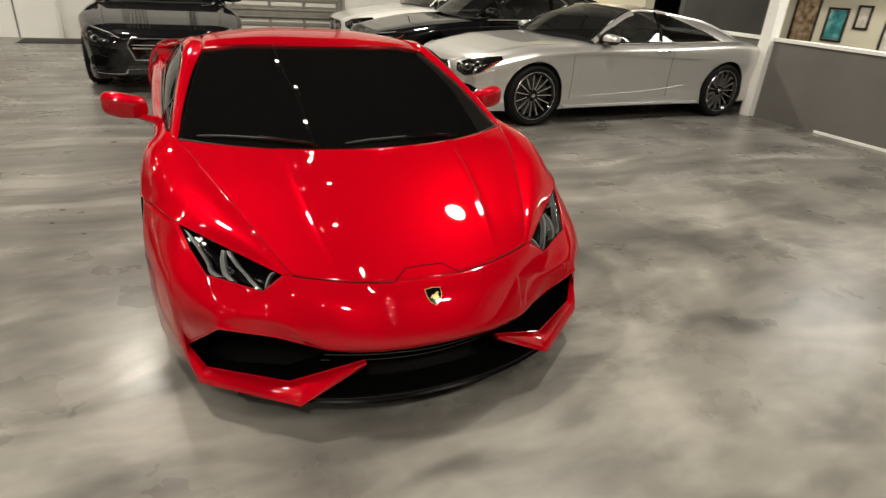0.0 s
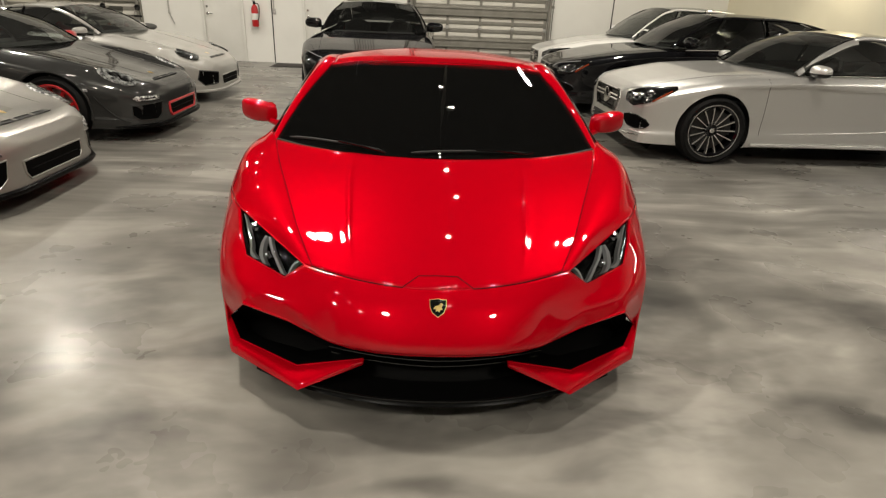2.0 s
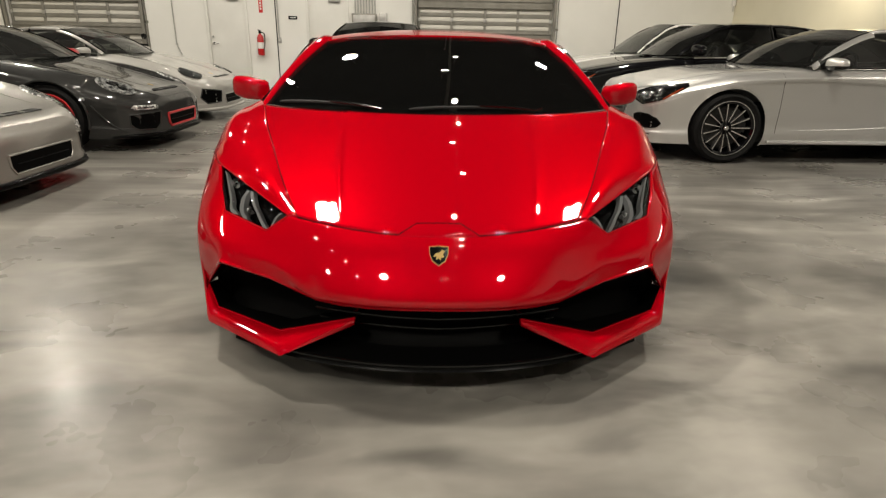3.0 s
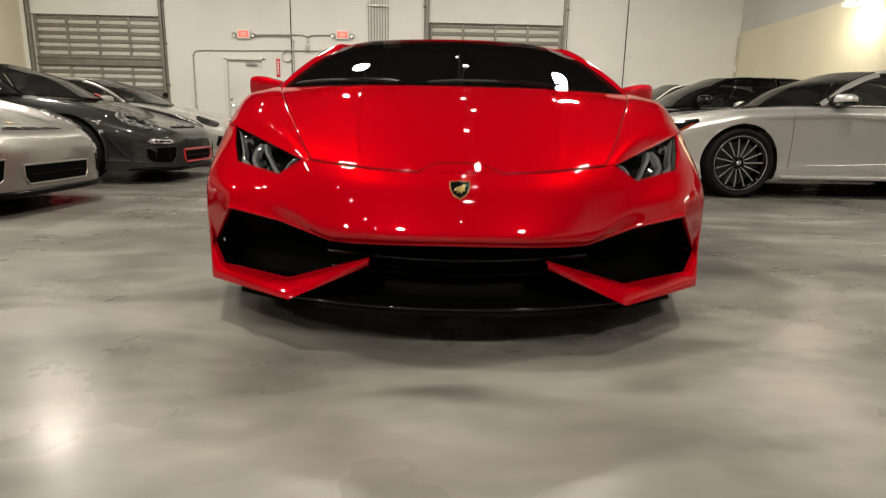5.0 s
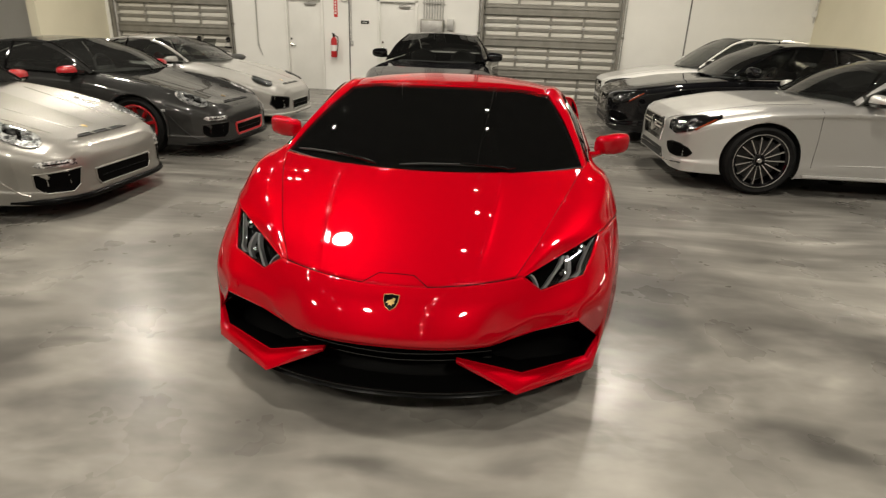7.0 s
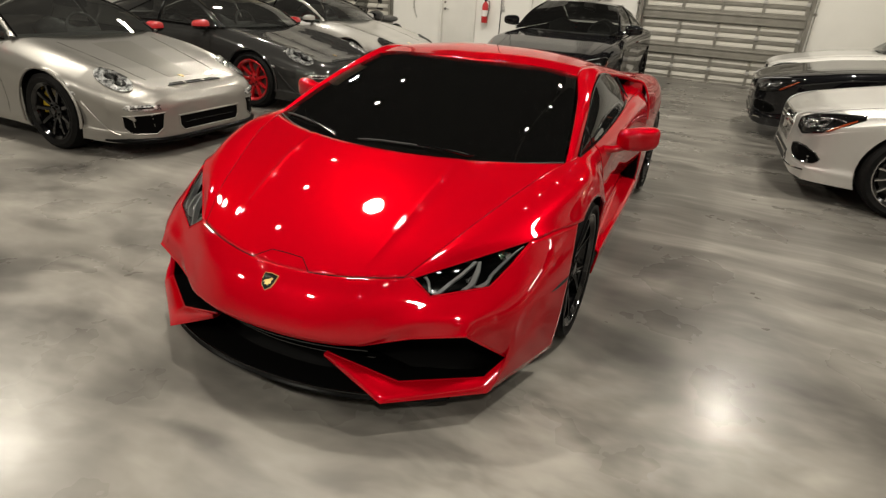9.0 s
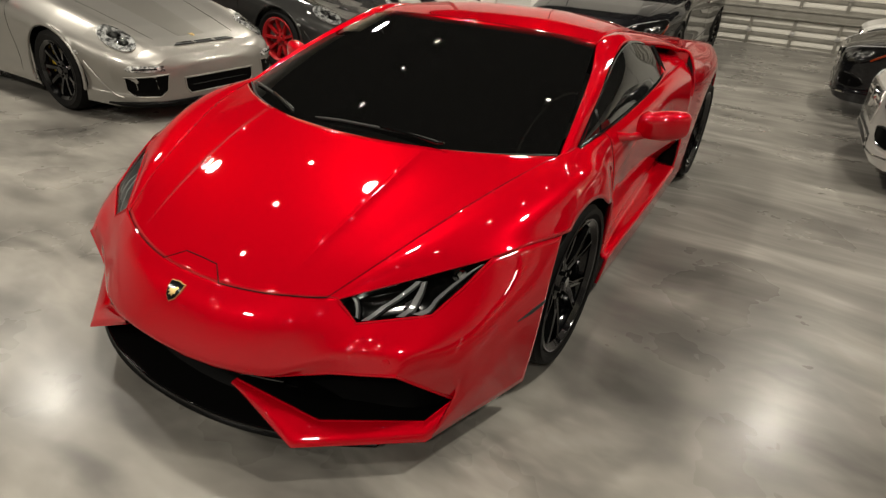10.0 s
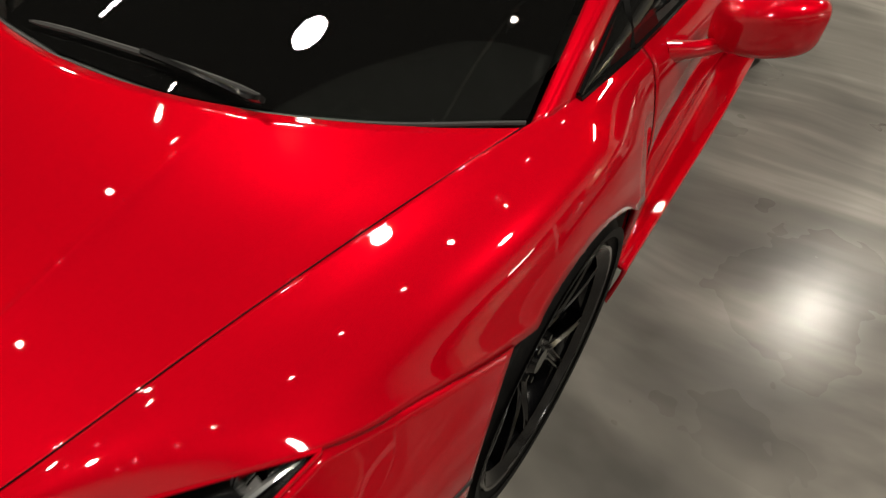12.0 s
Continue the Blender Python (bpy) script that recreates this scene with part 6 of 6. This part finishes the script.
def exit_door(x0, x1, name, closer=True):
    w = x1 - x0
    leaf = tagged(part(name, box((w - 0.1, 0.045, 1.98), ((x0 + x1) / 2, BACK + 0.05, 0.99), bevel=0.003), DOOR_WHITE, smooth=30), "white painted steel door, closed, in a white frame", "door", kind="structure")
    for x in (x0 + 0.02, x1 - 0.02):
        part("door_frame", box((0.06, 0.16, 2.03), (x, BACK + 0.04, 1.015), bevel=0.004), DOOR_WHITE, leaf, smooth=30)
    part("door_frame", box((w + 0.02, 0.16, 0.05), ((x0 + x1) / 2, BACK + 0.04, 2.01), bevel=0.004), DOOR_WHITE, leaf, smooth=30)
    handle = part("door_handle", lathe([(0.0, 0.0), (0.0, 0.03), (-0.012, 0.032), (-0.02, 0.015), (-0.05, 0.014)], 16, "Y", (x0 + 0.11, BACK + 0.024, 0.98)), CHROME, leaf, "chrome door lever")
    part("lever", tube([(x0 + 0.11, BACK - 0.022, 0.98), (x0 + 0.16, BACK - 0.026, 0.98), (x0 + 0.23, BACK - 0.022, 0.975)], 0.01, 8), CHROME, handle)
    part("lock", lathe([(0.0, 0.0), (0.0, 0.026), (-0.012, 0.024)], 16, "Y", (x0 + 0.11, BACK + 0.02, 1.12)), CHROME, leaf)
    part("door_closer", box((0.26, 0.05, 0.06), (x1 - 0.3, BACK + 0.0, 1.90), bevel=0.01), GALV, leaf)
    part("closer_arm", tube([(x1 - 0.38, BACK - 0.02, 1.93), (x1 - 0.22, BACK - 0.12, 1.95), (x1 - 0.12, BACK - 0.02, 1.975)], 0.009, 6), GALV, leaf)
    return leaf


exit_door(*DOOR_A, "door_1")
exit_door(*DOOR_B, "door_2")
for k, x in enumerate((-3.45, 4.08)):
    structure("wall_joint", box((0.02, 0.012, CEILING), (x, BACK - 0.004, CEILING / 2)), DARK_GAP, "dark vertical joint in the wall", "joint")


def exit_sign(x, z):
    s = thing("exit_sign", "lit red exit sign box with two lamp heads on the wall", "sign", group="exit signs")
    part("sign_box", box((0.30, 0.06, 0.20), (x, BACK - 0.031, z), bevel=0.008), SIGN_WHITE, s)
    part("sign_face", box((0.22, 0.006, 0.13), (x, BACK - 0.064, z)), EXIT_GLOW, s, "glowing red face")
    for k, d in enumerate((-0.045, -0.015, 0.015, 0.045)):
        part("sign_bar", box((0.014, 0.004, 0.08), (x + d, BACK - 0.068, z)), SIGN_WHITE, s)
    for side in (-1, 1):
        part("lamp_head", lathe([(0.0, 0.0), (-0.01, 0.045), (0.04, 0.05), (0.06, 0.02)], 16, "Y", (x + side * 0.21, BACK - 0.08, z - 0.02)), GALV, s)
        part("bracket", tube([(x + side * 0.15, BACK - 0.03, z), (x + side * 0.21, BACK - 0.04, z)], 0.012, 6), GALV, s)


exit_sign(-4.50, 2.54)
exit_sign(-2.29, 2.57)


def conduit(label, *lines, r=0.012):
    c = thing("conduit", label, "pipe")
    for pts in lines:
        part("pipe", tube(pts, r, 8), GALV, c)
        for p in pts[1:-1:2]:
            part("clip", box((0.05, 0.02, 0.03), (p[0], BACK - 0.012, p[2])), GALV, c)


Y = BACK - 0.026
conduit("thin grey metal conduit between the exit signs", [(-4.28, Y, 2.53), (-3.6, Y, 2.54), (-3.2, Y, 2.55), (-3.08, Y, 2.50), (-2.96, Y, 2.55), (-2.5, Y, 2.56)])
conduit("thin grey metal conduit bent over the doors", [(-1.95, Y, 2.23), (-3.4, Y, 2.21), (-4.9, Y, 2.185), (-5.52, Y, 2.175), (-5.62, Y, 2.15), (-5.67, Y, 2.06), (-5.67, Y, 1.4), (-5.67, Y, 0.95), (-5.58, Y, 0.73)])
conduit("thin grey drop conduit beside the door", [(-3.08, Y, 2.50), (-3.08, Y, 2.40), (-3.08, Y, 2.30)])
conduit("thin grey drop conduit by the wall joint", [(-4.28, Y, 2.50), (-3.52, Y, 2.51), (-3.42, Y, 2.47), (-3.40, Y, 2.40), (-3.40, Y, 1.8), (-3.40, Y, 1.12)])
box_ob = thing("junction_box", "small grey junction box on the wall", "box")
part("case", box((0.09, 0.06, 0.16), (-3.08, BACK - 0.032, 2.27), bevel=0.006), GALV, box_ob)
part("cover", box((0.08, 0.008, 0.14), (-3.08, BACK - 0.066, 2.27), bevel=0.002), GALV, box_ob)
bundle = thing("pipe_bundle", "row of thin grey vertical pipes above the meter box", "pipe")
for k in range(8):
    part("pipe", tube([(-1.71 + k * 0.062, BACK - 0.03, 1.62), (-1.71 + k * 0.062, BACK - 0.03, 4.0), (-1.71 + k * 0.062, BACK - 0.03, CEILING - 0.01)], 0.013, 6), GALV, bundle)
for z in (2.0, 3.2, 4.6):
    part("strap", box((0.5, 0.02, 0.03), (-1.49, BACK - 0.05, z)), GALV, bundle)
meter = thing("meter_box", "grey electrical meter boxes on the wall", "box")
part("case", box((0.53, 0.14, 0.30), (-1.51, BACK - 0.072, 1.50), bevel=0.01), SHUTTER_BAR, meter)
part("case", box((0.16, 0.12, 0.24), (-1.10, BACK - 0.062, 1.55), bevel=0.01), GALV, meter)
part("cover", box((0.46, 0.012, 0.24), (-1.51, BACK - 0.148, 1.50), bevel=0.004), GALV, meter)

ext = thing("fire_extinguisher", "red fire extinguisher hung on the wall between the doors", "extinguisher", pose(-3.80, BACK - 0.10, 0.75))
part("tank", lathe([(0.0, 0.0), (0.0, 0.06), (0.02, 0.072), (0.36, 0.072), (0.41, 0.055), (0.44, 0.025), (0.46, 0.022)], 24, "Z"), RED_TANK, ext, "red tank")
part("band", lathe([(0.14, 0.0735), (0.27, 0.0735)], 24, "Z"), SIGN_WHITE, ext, "pale label with unreadable print")
part("valve", box((0.05, 0.05, 0.06), (0, 0, 0.48), bevel=0.008), GLOSS_BLACK, ext)
part("lever", box((0.03, 0.14, 0.02), (0, -0.05, 0.52), bevel=0.005), GLOSS_BLACK, ext)
part("hose", tube(spline([(0.02, 0, 0.48), (0.10, -0.02, 0.44), (0.10, -0.03, 0.25), (0.075, -0.04, 0.12)], 15), 0.011, 8), GLOSS_BLACK, ext)
part("bracket", box((0.06, 0.03, 0.3), (0, 0.082, 0.25), bevel=0.004), GALV, ext)
sg = thing("extinguisher_sign", "tall narrow red sign above the extinguisher", "sign")
part("plate", box((0.085, 0.006, 0.40), (-3.765, BACK - 0.004, 1.83), bevel=0.002), SIGN_RED, sg)
for k in range(5):
    part("print_bar", box((0.035, 0.003, 0.04), (-3.765, BACK - 0.009, 1.95 - k * 0.06)), SIGN_WHITE, sg)
sg = thing("door_plate", "small black sign plate on the wall", "sign")
part("plate", box((0.19, 0.008, 0.07), (-3.08, BACK - 0.005, 1.54), bevel=0.002), GLOSS_BLACK, sg)
part("print_bar", box((0.12, 0.003, 0.016), (-3.08, BACK - 0.011, 1.54)), SIGN_WHITE, sg)
coil = thing("cable_coil", "coiled grey cable hung on the wall", "cable")
part("loop", lathe([(0.012 * math.cos(a) - 0.02, 0.11 + 0.012 * math.sin(a)) for a in np.linspace(0, 2 * math.pi, 7)[:-1]], 28, "Y", (-3.55, BACK - 0.005, 2.07), closed=True), GALV, coil)
sw = thing("light_switch", "small grey switch plate on the wall", "switch")
part("plate", box((0.08, 0.012, 0.12), (-3.40, BACK - 0.007, 1.07), bevel=0.003), GALV, sw)
part("toggle", box((0.015, 0.02, 0.03), (-3.40, BACK - 0.018, 1.07), bevel=0.002), SIGN_WHITE, sw)
sw = thing("wall_socket", "small pale box beside the wall joint", "socket")
part("plate", box((0.08, 0.03, 0.13), (4.20, BACK - 0.016, 2.30), bevel=0.004), SIGN_WHITE, sw)
drop = thing("corner_conduit", "thin pale drop pipe with a small box in the wall corner", "pipe")
part("pipe", tube([(CORNER - 0.05, BACK - 0.035, 1.85), (CORNER - 0.05, BACK - 0.035, 2.72)], 0.014, 8), GALV, drop)
part("box", box((0.07, 0.05, 0.12), (CORNER - 0.05, BACK - 0.028, 2.02), bevel=0.004), SIGN_WHITE, drop)
matt = thing("door_mat", "dark brown mat on the floor before the door", "mat")
part("pile", box((1.0, 0.62, 0.012), (-2.85, BACK - 0.53, 0.007), bevel=0.004), MAT_DARK, matt)
part("border", box((1.06, 0.68, 0.006), (-2.85, BACK - 0.53, 0.0035), bevel=0.002), GLOSS_BLACK, matt)

# framed prints in the office
for y, z, w, h, mat, lab in ((5.63, 1.30, 0.42, 0.98, ART_BROWN, "tall framed brown print on the cream wall"), (5.08, 1.17, 0.32, 0.48, ART_TEAL, "framed teal print on the cream wall"), (4.67, 1.31, 0.20, 0.32, ART_PALE, "small framed pale print on the cream wall"), (4.02, 1.42, 0.56, 1.16, ART_PALE, "large black-framed pale picture on the cream wall")):
    pic = thing("framed_print", lab, "picture", group="framed prints")
    x = 9.0
    part("print", box((0.01, w - 0.05, h - 0.05), (x - 0.012, y, z)), mat, pic)
    for dy, dz, sy, sz in ((-w / 2, 0, 0.03, h), (w / 2, 0, 0.03, h), (0, h / 2, w + 0.03, 0.03), (0, -h / 2, w + 0.03, 0.03)):
        part("frame_bar", box((0.025, sy, sz), (x - 0.014, y + dy, z + dz), bevel=0.003), FRAME_BLACK, pic)


# ---- ceiling lamps ----
bay = thing("high_bay_lamp", "round black high-bay lamp hung from the ceiling", "lamp", pose(*HIGH_BAYS[0], LAMP_Z), "high-bay lamps")
part("housing", lathe([(0.10, 0.0), (0.10, 0.10), (0.07, 0.13), (0.05, 0.215), (0.0, 0.225), (-0.012, 0.215), (0.0, 0.0)], 32, "Z"), GLOSS_BLACK, bay)
part("hanger", tube([(0, 0, 0.09), (0, 0, CEILING - LAMP_Z + 0.01)], 0.012, 8), GALV, bay)
part("cooling_ring", lathe([(0.115, 0.04), (0.115, 0.11), (0.10, 0.11), (0.10, 0.04)], 24, "Z", closed=True), GALV, bay)
for x, y in HIGH_BAYS[1:]:
    copy_thing(bay, pose(x, y, LAMP_Z))
spot = thing("track_spot", "small white track spotlight on the ceiling", "lamp", pose(*SPOTS[0], CEILING - 0.45), "track spots")
part("can", lathe([(0.14, 0.0), (0.14, 0.05), (0.0, 0.055), (0.005, 0.045), (0.05, 0.03)], 20, "Z"), SIGN_WHITE, spot)
part("bulb", lathe([(0.006, 0.0), (0.008, 0.040), (0.02, 0.044)], 16, "Z"), SPOT_WHITE, spot, "glowing bulb")
part("drop_rod", tube([(0, 0, 0.14), (0, 0, 0.46)], 0.008, 6), GALV, spot)
for x, y in SPOTS[1:]:
    copy_thing(spot, pose(x, y, CEILING - 0.45))
down = thing("downlight", "small round ceiling downlight with a bright bulb", "lamp", pose(*DOWNLIGHTS[0], CEILING - 0.27), "ceiling downlights")
part("can", lathe([(0.16, 0.0), (0.16, 0.075), (0.0, 0.085), (0.006, 0.07), (0.05, 0.05)], 20, "Z"), GLOSS_BLACK, down)
part("bulb", lathe([(0.004, 0.0), (0.008, 0.055), (0.02, 0.062)], 16, "Z"), SPOT_WHITE, down, "glowing bulb")
part("drop_rod", tube([(0, 0, 0.16), (0, 0, 0.28)], 0.008, 6), GALV, down)
for x, y in DOWNLIGHTS[1:]:
    copy_thing(down, pose(x, y, CEILING - 0.27))
track = thing("light_track", "thin white track holding the spotlights", "track")
part("rail", box((0.04, 18.4, 0.03), (0.40, 1.1, CEILING - 0.18), bevel=0.004), SHUTTER_BAR, track)
for y in (-6.5, -2.5, 1.9, 6.3, 9.8):
    part("rod", tube([(0.40, y, CEILING - 0.17), (0.40, y, CEILING + 0.01)], 0.008, 6), GALV, track)
pl = thing("panel_light", "flat square ceiling panel light over the office", "lamp")
part("panel_frame", box((0.62, 1.22, 0.02), (7.2, 2.55, 2.79), bevel=0.004), SIGN_WHITE, pl)
part("diffuser", box((0.54, 1.14, 0.006), (7.2, 2.55, 2.777)), PANEL_WHITE, pl)
pl = thing("wall_light", "long wall light on two arms under the bulkhead", "lamp")
part("housing", box((0.20, 0.76, 0.06), (6.38, 7.82, 2.66), bevel=0.01), SIGN_WHITE, pl)
part("diffuser", box((0.16, 0.70, 0.006), (6.38, 7.82, 2.627)), LAMP_WHITE, pl)
for y in (7.6, 8.05):
    part("arm", tube([(6.38, y, 2.67), (6.50, y, 2.71), (6.66, y, 2.71)], 0.012, 6), GALV, pl)


# ---- the motorcycle by the far shutter ----
bike = thing("motorcycle", "dark parked motorcycle with chrome mirrors before the roller door", "motorcycle", pose(-5.82, 9.75, 0, 0, 0, -8))
for y in (0.0, 1.38):
    w = new("wheel")
    w.parent = bike
    w.matrix_basis = pose(0, y, 0.31)
    part("tyre", lathe([(0.05 * math.cos(a), 0.265 + 0.045 * math.sin(a)) for a in np.linspace(0, 2 * math.pi, 13)[:-1]], 40, closed=True), RUBBER, w)
    part("rim", lathe([(-0.035, 0.22), (0.035, 0.22), (0.03, 0.19), (-0.03, 0.19)], 40, closed=True), RIM_SILVER, w)
    part("hub", lathe([(-0.06, 0.0), (-0.06, 0.045), (0.06, 0.045), (0.06, 0.0)], 16), GALV, w)
    spoke = part("spoke", tube([(0, 0, 0.03), (0, 0, 0.20)], 0.011, 6), RIM_BLACK, w)
    for k in range(1, 6):
        shared("spoke", spoke.data, w, pose(0, 0, 0, 60 * k))
for side in (1, -1):
    part("fork", tube([(side * 0.085, 0.0, 0.31), (side * 0.085, 0.28, 0.92)], 0.024, 10), CHROME, bike)
    mir = part("mirror", lathe([(0.0, 0.0), (-0.006, 0.05), (0.01, 0.055), (0.03, 0.0)], 16, "Y", (side * 0.34, 0.36, 1.10)), GLOSS_BLACK, bike)
    part("mirror_stem", tube(spline([(side * 0.26, 0.36, 0.97), (side * 0.30, 0.34, 1.03), (side * 0.34, 0.36, 1.08)], 7), 0.006, 6), CHROME, mir)
    part("grip", tube([(side * 0.24, 0.38, 0.955), (side * 0.36, 0.44, 0.945)], 0.018, 8), RUBBER, bike)
    part("indicator", lathe([(0.0, 0.0), (-0.02, 0.02), (0.02, 0.026), (0.04, 0.0)], 12, "Y", (side * 0.17, 0.22, 0.80)), AMBER, bike)
    part("footrest", tube([(side * 0.10, 0.78, 0.33), (side * 0.26, 0.78, 0.33)], 0.014, 6), RUBBER, bike)
part("handlebar", tube(spline([(-0.25, 0.385, 0.955), (-0.12, 0.31, 0.945), (0, 0.29, 0.94), (0.12, 0.31, 0.945), (0.25, 0.385, 0.955)], 17), 0.012, 8), CHROME, bike)
part("headlight", lathe([(-0.055, 0.0), (-0.05, 0.05), (-0.03, 0.085), (0.05, 0.075), (0.10, 0.03), (0.11, 0.0)], 24, "Y", (0, 0.16, 0.82)), CHROME, bike)
bm = bmesh.new()
bmesh.ops.create_uvsphere(bm, u_segments=24, v_segments=14, radius=1.0)
bm.transform(pose(0, 0.60, 0.76, 8) @ Matrix.Diagonal((0.15, 0.29, 0.13, 1)))
part("fuel_tank", bm, BLACK_PAINT, bike)
bm = bmesh.new()
bmesh.ops.create_uvsphere(bm, u_segments=20, v_segments=12, radius=1.0)
bm.transform(pose(0, 1.08, 0.72) @ Matrix.Diagonal((0.14, 0.34, 0.075, 1)))
part("saddle", bm, LEATHER, bike)
part("engine", box((0.26, 0.44, 0.36), (0, 0.72, 0.42), bevel=0.05), GALV, bike)
part("exhaust", tube(spline([(0.14, 0.55, 0.45), (0.17, 0.62, 0.28), (0.17, 1.0, 0.26), (0.17, 1.55, 0.33)], 17), [0.02] * 8 + [0.035] * 9, 10), CHROME, bike)
part("frame", tube(spline([(0, 0.28, 0.90), (0, 0.45, 0.60), (0, 0.55, 0.22), (0, 1.0, 0.24), (0, 1.38, 0.31)], 17), 0.022, 8), MATT_BLACK, bike)
bm = surface([[(x, 0.10 - 0.4 * (x * x), 0.88), (x * 0.95, 0.16 - 0.4 * x * x, 1.0), (x * 0.7, 0.26, 1.11)] for x in (-0.19, -0.1, 0, 0.1, 0.19)], 15, 9, centre=(0, 0.8, 0.9))
part("windshield", bm, TINT_DARK, bike, "small dark fly screen")
part("side_stand", tube([(-0.08, 0.80, 0.24), (-0.26, 0.86, 0.012)], 0.012, 6), GALV, bike)
